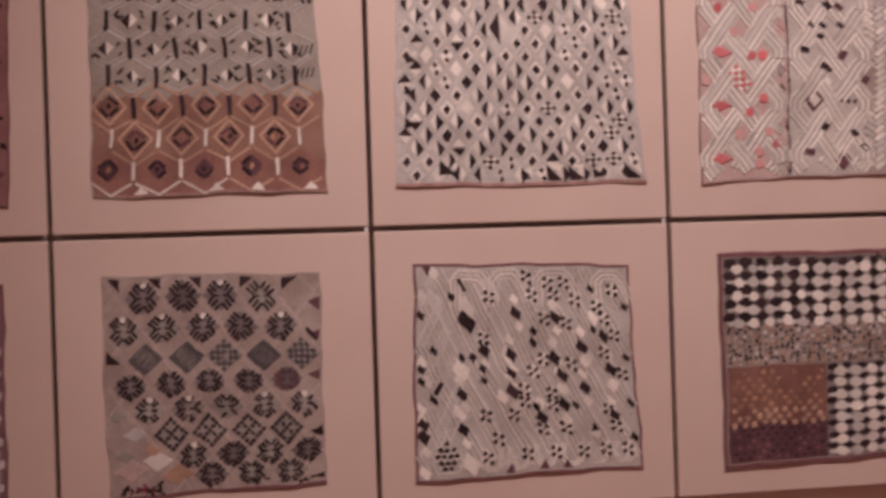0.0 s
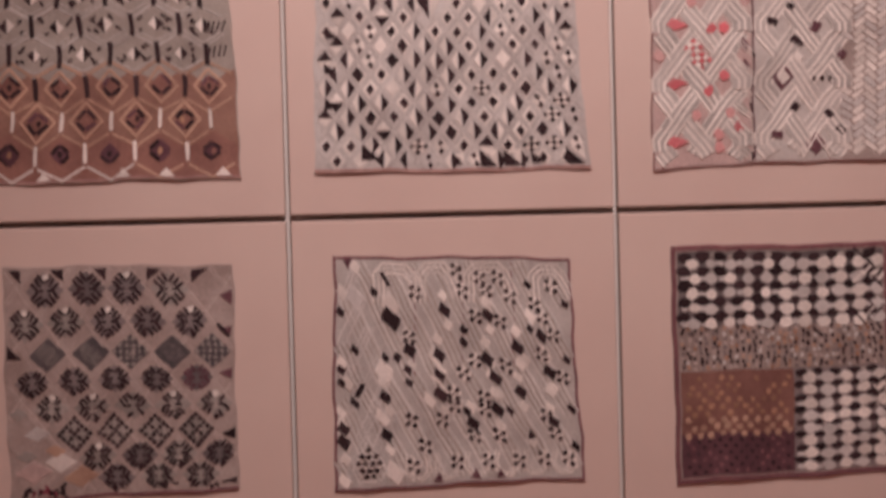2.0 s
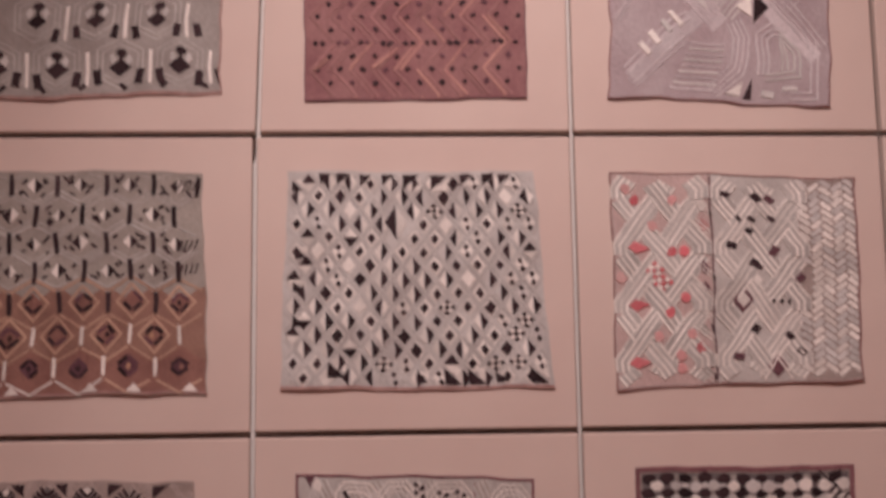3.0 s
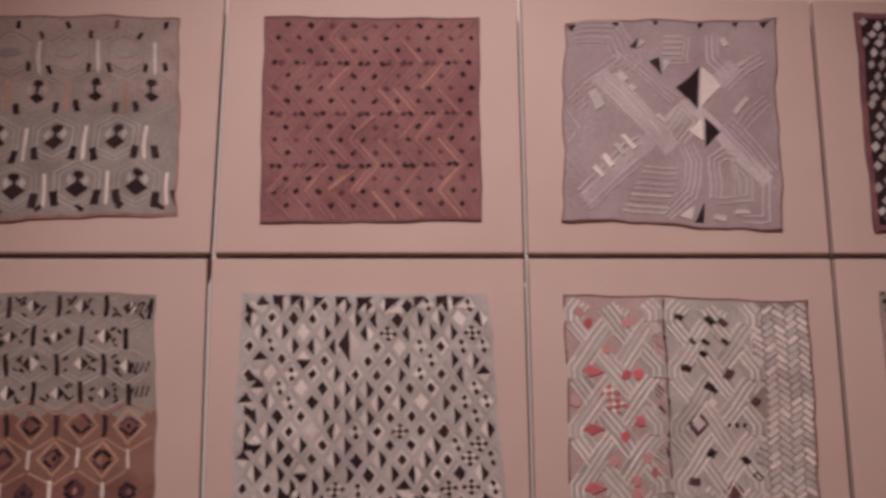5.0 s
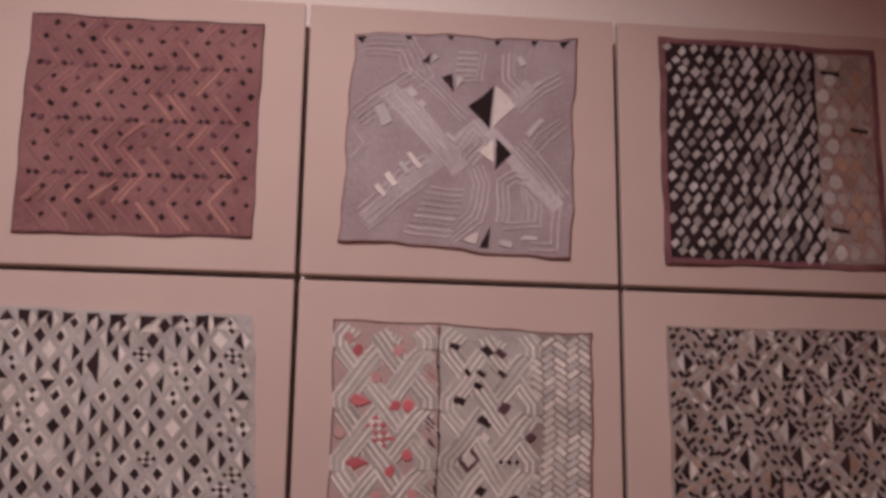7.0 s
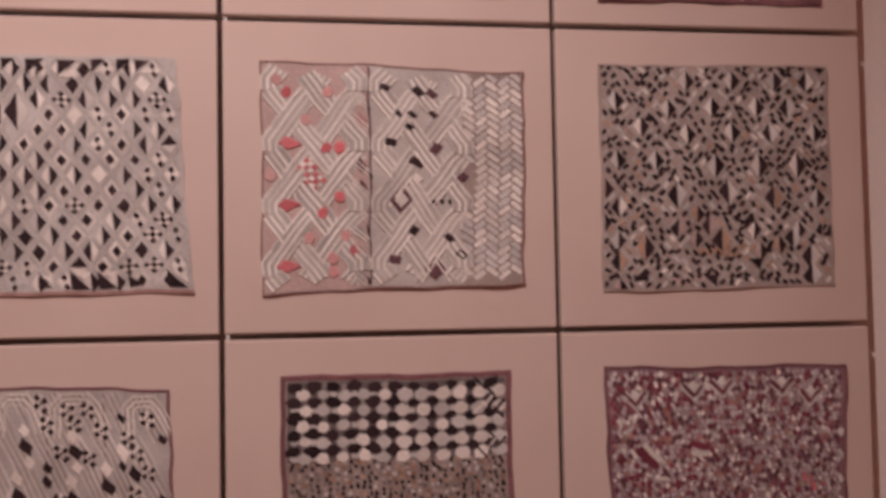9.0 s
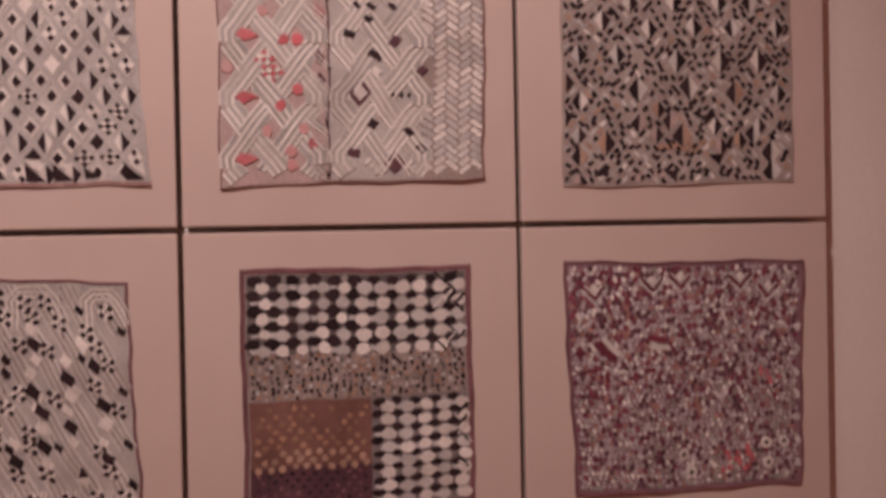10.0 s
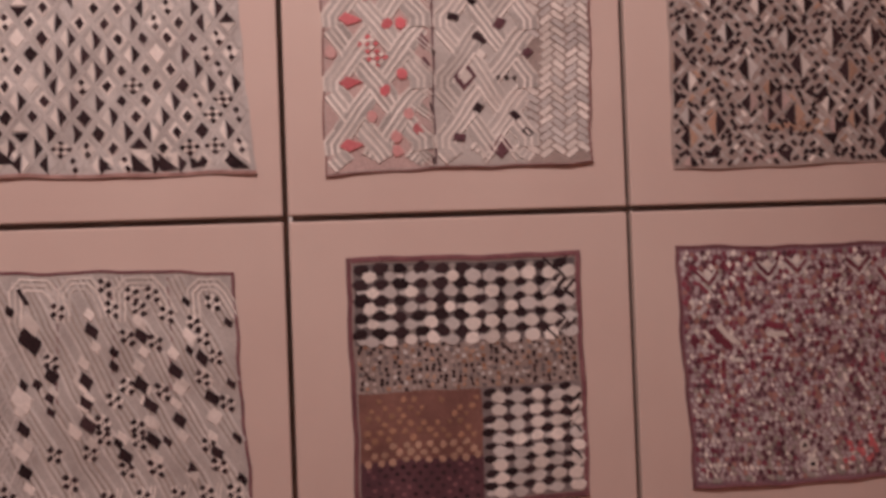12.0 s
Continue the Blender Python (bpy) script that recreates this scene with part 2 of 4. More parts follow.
# ---------------------------------------------------------------- cloths
class Cloth:
    """One textile. (u, v) run from its top left corner to its bottom right; every motif is a low relief on the sheet."""

    def __init__(self, label, tl, tr, br, bl, base, seed, warp=0.0035, hem=None, hem_w=0.014):
        self.c = [Vector((x, 0, z)) for x, z in (tl, tr, br, bl)]
        self.r = random.Random(seed)
        self.ph = [self.r.uniform(0, 6.28) for _ in range(12)]
        self.warp = warp
        mid = sum(self.c, Vector()) / 4
        self.root = new("textile")
        self.root.location = (mid.x, 0, mid.z)
        tagged(self.root, label, "textile", "textiles on the boards")
        self.mid = mid
        self.layers, self.mats = {}, {}
        n, verts, faces = 28, [], []
        for k in range(n + 1):
            for i in range(n + 1):
                verts.append(self.at(i / n, k / n, 0.0))
        for k in range(n):
            for i in range(n):
                a = k * (n + 1) + i
                faces.append((a, a + n + 1, a + n + 2, a + 1))
        rim = [i for i in range(n + 1)] + [(k * (n + 1) + n) for k in range(1, n + 1)]
        rim += [n * (n + 1) + i for i in range(n - 1, -1, -1)] + [k * (n + 1) for k in range(n - 1, 0, -1)]
        start = len(verts)
        verts += [(verts[i][0], -0.0002, verts[i][2]) for i in rim]
        for q in range(len(rim)):
            p = (q + 1) % len(rim)
            faces.append((rim[q], rim[p], start + p, start + q))
        mesh_ob("cloth_sheet", verts, faces, base, self.root)
        if hem:
            w = hem_w
            self.strip("hem", [(w / 2, 0.0), (w / 2, 1.0)], w, 0.0014, hem, 26)
            self.strip("hem", [(1 - w / 2, 0.0), (1 - w / 2, 1.0)], w, 0.0014, hem, 26)
            self.strip("hem", [(w, w / 2), (1 - w, w / 2)], w, 0.0016, hem, 26)
            self.strip("hem", [(w, 1 - w / 2), (1 - w, 1 - w / 2)], w, 0.0016, hem, 26)

    def at(self, u, v, h):
        tl, tr, br, bl = self.c
        p = tl.lerp(tr, u).lerp(bl.lerp(br, u), v) - self.mid
        f, w = self.ph, self.warp
        w *= 0.7
        dx = w * (math.sin(9 * v + f[0]) + 0.7 * math.sin(23 * v + 4 * u + f[1]) + 0.35 * math.sin(47 * v + f[2]))
        dz = w * (math.sin(8 * u + f[3]) + 0.7 * math.sin(21 * u + 5 * v + f[4]) + 0.35 * math.sin(43 * u + f[5]))
        dy = 0.0012 * (math.sin(14 * u + 6 * v + f[6]) + math.sin(17 * v - 5 * u + f[7]))
        return (p.x + dx, -0.0036 + dy - h, p.z + dz)

    def put(self, layer, mat, verts, faces):
        self.layers.setdefault((layer, mat.name), []).append((verts, faces))
        self.mats[mat.name] = mat

    def field(self, layer, u0, u1, v0, v1, mat, h=0.0005, top=None, n=18):
        """A patch of another colour, woven into the sheet."""
        verts, faces = [], []
        for k in range(n + 1):
            for i in range(n + 1):
                u = u0 + (u1 - u0) * i / n
                a = top(u) if top else v0
                verts.append(self.at(u, a + (v1 - a) * k / n, h))
        for k in range(n):
            for i in range(n):
                a = k * (n + 1) + i
                faces.append((a, a + n + 1, a + n + 2, a + 1))
        self.put(layer, mat, verts, faces)

    def poly(self, layer, pts, mat, h=0.0016, split=False):
        lim = lambda a: min(0.992, max(0.008, a))
        j, worn = 0.0022, []
        for (a, b), (d, e) in zip(pts, pts[1:] + pts[:1]):
            worn.append((a + self.r.uniform(-j, j), b + self.r.uniform(-j, j)))
            if math.hypot(a - d, b - e) > 0.022:
                worn.append(((a + d) / 2 + self.r.uniform(-j, j), (b + e) / 2 + self.r.uniform(-j, j)))
        pts = [(lim(u), lim(v)) for u, v in worn]
        cu, cv = sum(p[0] for p in pts) / len(pts), sum(p[1] for p in pts) / len(pts)
        n = len(pts)
        verts = [self.at(u, v, -0.0006) for u, v in pts]
        verts += [self.at(u + (cu - u) * 0.1, v + (cv - v) * 0.1, h) for u, v in pts]
        faces = [tuple(range(n, 2 * n))] + [(i, (i + 1) % n, n + (i + 1) % n, n + i) for i in range(n)]
        if split:
            mesh_ob(layer, verts, faces, mat, self.root)
        else:
            self.put(layer, mat, verts, faces)

    def dia(self, layer, u, v, rx, ry, mat, h=0.0016, split=False, lean=0.0):
        self.poly(layer, [(u + lean * ry, v - ry), (u + rx, v), (u - lean * ry, v + ry), (u - rx, v)], mat, h, split)

    def blob(self, layer, u, v, rx, ry, mat, h=0.0016, n=7, split=False):
        a0 = self.r.uniform(0, 6.28)
        self.poly(layer, [(u + rx * math.cos(a0 + 6.283 * k / n) * self.r.uniform(0.85, 1.1),
                           v + ry * math.sin(a0 + 6.283 * k / n) * self.r.uniform(0.85, 1.1)) for k in range(n)], mat, h, split)

    def bar(self, layer, u, v, length, width, deg, mat, h=0.0016, split=False):
        c, s = math.cos(radians(deg)), math.sin(radians(deg))
        a, b = length / 2, width / 2
        self.poly(layer, [(u + c * p - s * q, v + s * p + c * q) for p, q in ((-a, -b), (a, -b), (a, b), (-a, b))], mat, h, split)

    def strip(self, layer, pts, width, h, mat, cuts=1, rise=None):
        """A flat thread band along a line through pts, mitred at its bends."""
        line = []
        for (a, b), (c, d) in zip(pts, pts[1:]):
            for k in range(cuts):
                line.append((a + (c - a) * k / cuts, b + (d - b) * k / cuts))
        line.append(pts[-1])
        verts, faces = [], []
        for k, (u, v) in enumerate(line):
            pu, pv = line[max(0, k - 1)]
            nu, nv = line[min(len(line) - 1, k + 1)]
            l1 = math.hypot(u - pu, v - pv) or 1
            l2 = math.hypot(nu - u, nv - v) or 1
            tu, tv = (u - pu) / l1 + (nu - u) / l2, (v - pv) / l1 + (nv - v) / l2
            l = math.hypot(tu, tv) or 1
            nx, ny = -tv / l, tu / l
            grow = 1.0
            if 0 < k < len(line) - 1:
                grow = min(1.6, 2 / max(0.5, l))
            w = width / 2 * grow
            hh = h + (rise(u, v) if rise else 0.0)
            for q, e in ((-1, -0.0006), (-0.8, hh), (0.8, hh), (1, -0.0006)):
                verts.append(self.at(min(1.0, max(0.0, u + nx * w * q)), min(1.0, max(0.0, v + ny * w * q)), e))
        for k in range(len(line) - 1):
            for q in range(3):
                a = 4 * k + q
                faces.append((a, a + 1, a + 5, a + 4))
        e = 4 * (len(line) - 1)
        faces += [(0, 3, 2, 1), (e, e + 1, e + 2, e + 3)]
        self.put(layer, mat, verts, faces)

    def lines(self, layer, pts, count, gap, width, h, mat, cuts=1, rise=None):
        """Parallel bands at even distances round the line through pts."""
        for k in range(count):
            off = (k - (count - 1) / 2) * gap
            out = []
            for i, (u, v) in enumerate(pts):
                pu, pv = pts[max(0, i - 1)]
                nu, nv = pts[min(len(pts) - 1, i + 1)]
                l1 = math.hypot(u - pu, v - pv) or 1
                l2 = math.hypot(nu - u, nv - v) or 1
                tu, tv = (u - pu) / l1 + (nu - u) / l2, (v - pv) / l1 + (nv - v) / l2
                l = math.hypot(tu, tv) or 1
                grow = min(1.5, 2 / max(0.6, l)) if 0 < i < len(pts) - 1 else 1.0
                out.append((u - tv / l * off * grow, v + tu / l * off * grow))
            self.strip(layer, out, width, h, mat, cuts, rise)

    def done(self):
        for (layer, mat), pieces in self.layers.items():
            if len(pieces) <= 260:
                for vs, fs in pieces:
                    mesh_ob(layer, vs, fs, self.mats[mat], self.root)
                continue
            av, af = [], []
            for vs, fs in pieces:
                o = len(av)
                av += vs
                af += [tuple(i + o for i in f) for f in fs]
            tagged(mesh_ob(layer, av, af, self.mats[mat], self.root), kind="stuff")


def slanted(a, m, v0=0.012, v1=0.985, lo=0.01, hi=0.99, n=5):
    """Points along u = a + m v, cut off at the cloth's margins; empty where too short."""
    t = sorted(((lo - a) / m, (hi - a) / m))
    p, q = max(v0, t[0]), min(v1, t[1])
    if q - p < 0.03:
        return []
    return [(a + m * (p + (q - p) * k / n), p + (q - p) * k / n) for k in range(n + 1)]


def cells(c, u, v, r, n, pick, mats, h=0.0014):
    """A diamond of n by n small diamonds; pick gives the material of each, or None."""
    s = r / n
    for a in range(n):
        for b in range(n):
            m = pick(a, b)
            if m:
                c.dia(m, u + (a - b) * s, v + (a + b - n + 1) * s, s * 0.86, s * 0.86, mats[m], h)


def charted(chart):
    """The places (letter, u, v) of a weaver's chart: one letter a motif, one string a row."""
    for k, row in enumerate(chart):
        for i, letter in enumerate(row):
            if letter != ".":
                yield letter, (i + 0.5) / len(row), (k + 0.5) / len(chart)


def halved(c, u, v, w, h, side, light, split=True):
    """An upright diamond, black on one side of its axis and pale on the other."""
    c.poly("black_triangle", [(u, v - h), (u, v + h), (u + side * w, v)], BLACK, 0.0024, split)
    c.poly("pale_triangle", [(u - 0.003 * side, v - h), (u - 0.003 * side, v + h), (u - side * w * 0.95, v)], light, 0.0020, split)


def hexagons():
    """Grey over rust brown, with upright bars in brick bond and small diamonds between them."""
    c = Cloth("patterned raffia textile, grey above and rust brown below, with upright bars", (-1.333, 2.086), (-0.832, 2.080), (-0.811, 1.590), (-1.337, 1.586), STONE, 11, 0.003)
    r = c.r
    wave = lambda u: 0.515 + 0.075 * abs(((u + 0.13) / 0.203) % 1 * 2 - 1)
    c.field("tan_field", 0.004, 0.996, 0.55, 0.985, RUSTTAN, 0.0004, wave, 30)
    c.field("brown_field", 0.004, 0.996, 0.80, 0.985, BROWN, 0.0008, lambda u: wave(u + 0.1) + 0.265, 30)
    vs = (0.065, 0.20, 0.325, 0.45, 0.59, 0.735, 0.875)
    for k, v in enumerate(vs):
        odd = (k + 1) % 2
        for i in range(-1, 6):
            u = 0.075 + 0.203 * i + 0.1 * odd + r.uniform(-0.008, 0.008)
            pale = k >= 5
            if 0.02 < u < 0.985:
                c.bar("upright_bar", u, v, 0.10 if not pale else 0.088, 0.021 if not pale else 0.015, 90 + r.uniform(-3, 3), CREAM if pale else BLACK, 0.002, split=True)
            m = u + 0.1
            if not 0.03 < m < 0.97:
                continue
            if k < 4:
                side = r.choice((-1, 1))
                d = r.uniform(0.028, 0.038)
                c.poly("black_tuft", [(m, v - d), (m, v + d), (m + side * d, v)], BLACK)
                c.poly("cream_tuft", [(m - 0.002 * side, v - d), (m - 0.002 * side, v + d), (m - side * d, v)], CREAM)
                for q in range(7):
                    du, dv = r.choice((-1, 1)) * r.uniform(0.03, 0.066), r.choice((-1, 1)) * r.uniform(0.012, 0.04)
                    c.bar("black_tuft", m + du, v + dv, r.uniform(0.018, 0.032), 0.011, r.choice((35, -35, 50, -50)), BLACK)
                c.lines("pale_line", [(m - 0.09, v + 0.03), (m, v + 0.085), (m + 0.09, v + 0.03)], 2, 0.017, 0.009, 0.001, ASH)
                c.lines("pale_line", [(m - 0.09, v - 0.03), (m, v - 0.085), (m + 0.09, v - 0.03)], 1, 0.017, 0.008, 0.001, ASH)
            else:
                big = r.uniform(0.058, 0.072)
                low = k == 6
                if not low:
                    c.lines("tan_outline", [(m, v - big - 0.012), (m + big, v), (m, v + big + 0.012), (m - big, v), (m, v - big - 0.012)], 1, 0.01, 0.013, 0.0016, SAND)
                for q in range(4):
                    if r.random() < 0.85:
                        a = 90 * q + 45
                        f = big / 0.062
                        c.bar("black_tuft", m + 0.027 * f * math.cos(radians(a)), v + 0.032 * f * math.sin(radians(a)), 0.048 * f, 0.018, a + 90 + r.uniform(-8, 8), BLACK if r.random() < 0.8 else PLUM)
                c.blob("black_tuft", m + r.uniform(-0.01, 0.01), v, 0.012, 0.016, r.choice((BLACK, OCHRE, BROWN)))
                c.dia("shaded_core", m, v, big * 0.7, big * 0.85, PLUM if low else BROWN, 0.0011)
                c.lines("tan_line", [(m - 0.095, v + 0.055), (m, v + 0.115), (m + 0.095, v + 0.055)], 1, 0.014, 0.012, 0.0013, SAND if not low or r.random() < 0.5 else CREAM)
                if k == 4:
                    c.lines("tan_line", [(m - 0.095, v - 0.05), (m, v - 0.11), (m + 0.095, v - 0.05)], 1, 0.014, 0.013, 0.0013, SAND)
    for v in (0.06, 0.33, 0.44):
        for q in range(4):
            c.bar("black_tuft", 0.90 + 0.022 * q, v, 0.05, 0.0085, 110, BLACK, 0.002)
    for u in (0.20, 0.52, 0.70, 0.93):
        c.poly("cream_triangle", [(u - 0.035, 0.985), (u, 0.945), (u + 0.035, 0.985)], CREAM, 0.002, split=True)
    c.strip("hem", [(0, 0.99), (1, 0.99)], 0.016, 0.0012, FRAY, 24)
    c.done()


# a letter a motif: q Q p P corner triangles, r R l L B halved diamonds, u n upright and hanging triangles,
# d D diamonds, o beads, c checks, s strokes, w a bare patch
SCATTER = (
    "......q..q.......q.............q...q..q...d.",
    ".............q.......Q....Q.................",
    ".p..u..................r........o......o....",
    "...........d...d..c.........D.......c.......",
    "......dn.D............l.........d.........l.",
    "..d..........R...............l....r..r.c....",
    "......d..................c..................",
    "..d.o..........d...B.....c....o.........o...",
    "........R.......................o..d........",
    "...u.......n.D.........s....l.d..o..........",
    "......d..o.....d.d...................R......",
    ".....................s...........d.d........",
    "..p........d......r......c..r..o........o.u.",
    "....dd.o......D.............................",
    "...u............r...r...d..r..d.d..d...o.o..",
    "......L...od.........................r......",
    ".............D....D..r...d..d........l.o.o..",
    "..p.........................d....d..........",
    ".....L..D..d....R.......d...............o.d.",
    ".........d...w............s..d.d...D........",
    "......d...........D..o...........r....r.....",
    "...n.....dd..d...........d...d.......o..s.r.",
    "..p.s......d....r......r...d....r..........u",
    "........D.........D.......d.......d.........",
    "...........d................d..........s....",
    ".......R.....R............d..l......D.....o.",
    ".u.......n............D........d..d...r.....",
    "...d.d.....R...c.r.........u.......s......o.",
    "....................o.d.d...n...d......s....",
    "...d.l..P..................................d",
    "............l...lo.r..p..o.P...P...p..s..P..",
    "............................................",
)


def triangles():
    """A grey thread lattice whose diamond cells hold black and cream halves, diamonds, beads and checks."""
    c = Cloth("pale raffia textile with a lattice of black triangles and diamonds", (-0.641, 2.081), (-0.090, 2.078), (-0.057, 1.590), (-0.657, 1.594), PALE, 23, 0.0025)
    r = c.r
    du, dv = 0.0835, 0.127
    for k in range(-14, 15):
        for s in (1, -1):
            pts = slanted(0.5 + k * du - s * 0.5 * du / dv, s * du / dv)
            if pts:
                c.strip("lattice_band", pts, 0.016, 0.0009, ASH, 3)
                c.lines("lattice_thread", pts, 2, 0.0095, 0.0042, 0.0013, PALE, 3)
    motifs = [x for x in charted(SCATTER) if x[0] not in "qQpP"]
    half_u, half_v = 0.0285, 0.0435
    middles = [(0.5 + du * i / 2, 0.5 + dv * j / 2) for j in range(-7, 8) for i in range(-11, 12) if (i + j) % 2]
    for u, v in middles:
        if not (0.02 < u < 0.98 and 0.03 < v < 0.965):
            continue
        m, mu, mv = min(motifs, key=lambda x: math.hypot(x[1] - u, x[2] - v))
        far = math.hypot(mu - u, mv - v) > 0.046
        if abs(u - 0.43) < 0.055 and abs(v - 0.24) < 0.07:
            continue
        if m in "cs" and math.hypot(mu - u, mv - v) > 0.032:
            m = "d"
        if m == "d" and r.random() < 0.3:
            m = r.choice("rrl")
        light = CREAM if r.random() < 0.8 else PALE
        if m == "w" or (far and r.random() < 0.15):
            c.dia("cream_cell", u, v, half_u, half_v, light, 0.0018)
        elif m in "rRlLB" or (far and r.random() < 0.7):
            halved(c, u, v, half_u, half_v, 1 if m in "rR" or (far and r.random() < 0.6) else -1, light)
        elif m in "un":
            f = 1 if m == "u" else -1
            c.poly("black_triangle", [(u - half_u, v), (u, v - f * half_v), (u + half_u, v)], BLACK, 0.0024, split=True)
            c.poly("pale_triangle", [(u - half_u, v + 0.004 * f), (u, v + f * half_v), (u + half_u, v + 0.004 * f)], light, 0.0020, split=True)
        elif m in "cs":
            cells(c, u, v, half_u * 1.35, 3, lambda a, b: "black_check" if (a + b) % 2 == 0 else "cream_check", {"black_check": BLACK, "cream_check": CREAM}, 0.0022)
        elif m == "o":
            c.dia("cream_cell", u, v, half_u, half_v, light, 0.0015)
            for q in (-1, 1):
                c.dia("black_bead", u + 0.003 * q, v + 0.0185 * q, 0.0125, 0.0165, BLACK, 0.0028)
        else:
            c.dia("cream_cell", u, v, half_u, half_v, light, 0.0015)
            w = 0.0185 if m == "d" else 0.025
            c.dia("black_diamond", u + r.uniform(-0.004, 0.004), v, w, 1.5 * w, BLACK, 0.0028, split=True)
    halved(c, 0.43, 0.24, 0.048, 0.082, -1, CREAM)
    for m, u, v in charted(SCATTER):
        if m in "qQ":
            w = 0.031 if m == "q" else 0.042
            c.poly("black_triangle", [(u - w * 0.7, 0.014), (u + w, 0.014), (u - w * 0.7, 0.014 + 1.8 * w)], BLACK, 0.0024, split=True)
            c.poly("cream_triangle", [(u + w * 1.15, 0.024), (u - w * 0.4, 0.014 + 1.8 * w), (u + w * 1.1, 0.014 + 1.8 * w)], CREAM, 0.0020, split=True)
        elif m in "pP" and (v > 0.9 or u < 0.1):
            w = 0.023 if m == "p" else 0.034
            c.poly("black_triangle", [(u - w * 0.8, v - 1.6 * w), (u + w * 1.2, v + 0.6 * w), (u - w * 0.8, v + 0.7 * w)], BLACK, 0.0024, split=True)
            c.poly("cream_triangle", [(u - w * 0.4, v - 1.6 * w), (u + w * 1.3, v - 1.6 * w), (u + w * 1.3, v + 0.2 * w)], CREAM, 0.0020, split=True)
    c.strip("hem", [(0, 0.99), (1, 0.99)], 0.018, 0.0014, FRAY, 26)
    c.done()


def diamonds():
    """Staggered rows of small figured diamonds between pale lattice bands, with black corners along the edges."""
    c = Cloth("taupe raffia textile with rows of dark figured diamonds and tan patches", (-1.326, 1.412), (-0.838, 1.405), (-0.838, 0.918), (-1.322, 0.905), TAUPE, 31, 0.003)
    r = c.r
    mats = {"dark_cell": BLACK, "cream_cell": CREAM, "slate_cell": SLATE, "grey_cell": GREY, "plum_cell": PLUM}
    # each row: height, first place, count, half height, kind
    rows = ((0.100, 0.182, 4, 0.074, "rays"), (0.243, 0.086, 5, 0.066, "rays"), (0.376, 0.192, 5, 0.072, "solid"), (0.492, 0.118, 5, 0.056, "plum"),
            (0.608, 0.198, 5, 0.058, "loose"), (0.718, 0.288, 4, 0.066, "check"), (0.824, 0.386, 4, 0.058, "rays"), (0.915, 0.472, 3, 0.056, "rays"))
    for k, (v, u0, count, half, kind) in enumerate(rows):
        for i in range(count):
            u = u0 + 0.179 * i + r.uniform(-0.005, 0.005)
            rx, ry = (0.088 if kind != "plum" else 0.080), half * 1.1
            c.dia("figured_ground", u, v, rx, ry, {"solid": SLATE, "plum": DUSK, "check": GREY}.get(kind, r.choice((GREY, DUSK, DUSK)) if kind != "loose" else GREY), 0.0010)
            if kind == "solid":
                for q in range(-3, 4):
                    c.bar("grey_cell", u + 0.010 * q, v + 0.010 * q, 0.08 - 0.008 * abs(q), 0.004, -45, GREY if i in (0, 1) else DUSK, 0.0016)
                if i in (2, 4):
                    cells(c, u, v, rx * 0.92, 6, lambda a, b: "grey_cell" if (a + b) % 2 else None, mats)
                continue
            if kind == "check":
                cells(c, u, v, rx * 0.94, 5, lambda a, b: "dark_cell" if a % 2 == 0 or b % 2 == 0 else None, mats)
                continue
            tone = "plum_cell" if kind == "plum" and r.random() < 0.3 else "dark_cell"
            f = ry / 0.066
            for side in (-1, 1):
                for up in (-1, 1):
                    for q in range(3):
                        if kind == "loose" and r.random() < 0.25:
                            continue
                        c.bar(tone, u + side * (0.016 + 0.015 * q), v + up * (0.041 - 0.013 * q) * f, 0.038 * f, 0.0150, side * up * 48 + r.uniform(-10, 10), mats[tone])
            c.bar(tone, u - 0.024, v, 0.032, 0.014, 0, mats[tone])
            c.bar(tone, u + 0.024, v, 0.032, 0.014, 0, mats[tone])
            if kind in ("rays", "loose") and k in (0, 1, 4, 6) and r.random() < 0.75:
                c.blob("cream_cell", u + 0.004, v - ry * 0.72, 0.016, 0.015, CREAM, 0.002)
            if k in (1, 3, 4, 6, 7) and r.random() < 0.6:
                c.dia("dark_cell", u + r.uniform(-0.01, 0.02), v + ry * 0.85, 0.014, 0.016, BLACK, 0.002)
    for k in range(-8, 10):
        for s in (1, -1):
            pts = slanted(0.5 - s * 0.5 + k * 0.179 + (0.0 if s > 0 else 0.02), s * 0.74)
            if pts:
                c.lines("tan_lattice", pts, 2, 0.014, 0.007, 0.0008, TAN, 3)
    for u, w in ((0.055, 0.045), (0.240, 0.05), (0.425, 0.05), (0.665, 0.055), (0.865, 0.065)):
        c.poly("black_triangle", [(u - w * 0.7, 0.012), (u + w * 0.5, 0.012), (u + (w * 0.5 if u < 0.5 else -w * 0.7), 0.07)], BLACK, 0.002, split=True)
    for v, w in ((0.14, 0.07), (0.285, 0.04), (0.475, 0.05), (0.745, 0.055), (0.955, 0.03)):
        c.poly("black_triangle", [(0.99, v - w * 0.5), (0.99, v + w * 0.5), (0.93, v - w * 0.1)], PLUM if v < 0.5 else BLACK, 0.002, split=True)
    c.poly("black_triangle", [(0.01, 0.33), (0.075, 0.385), (0.01, 0.39)], BLACK, 0.002, split=True)
    c.bar("black_bar", 0.955, 0.285, 0.08, 0.018, 42, BLACK, 0.0024, split=True)
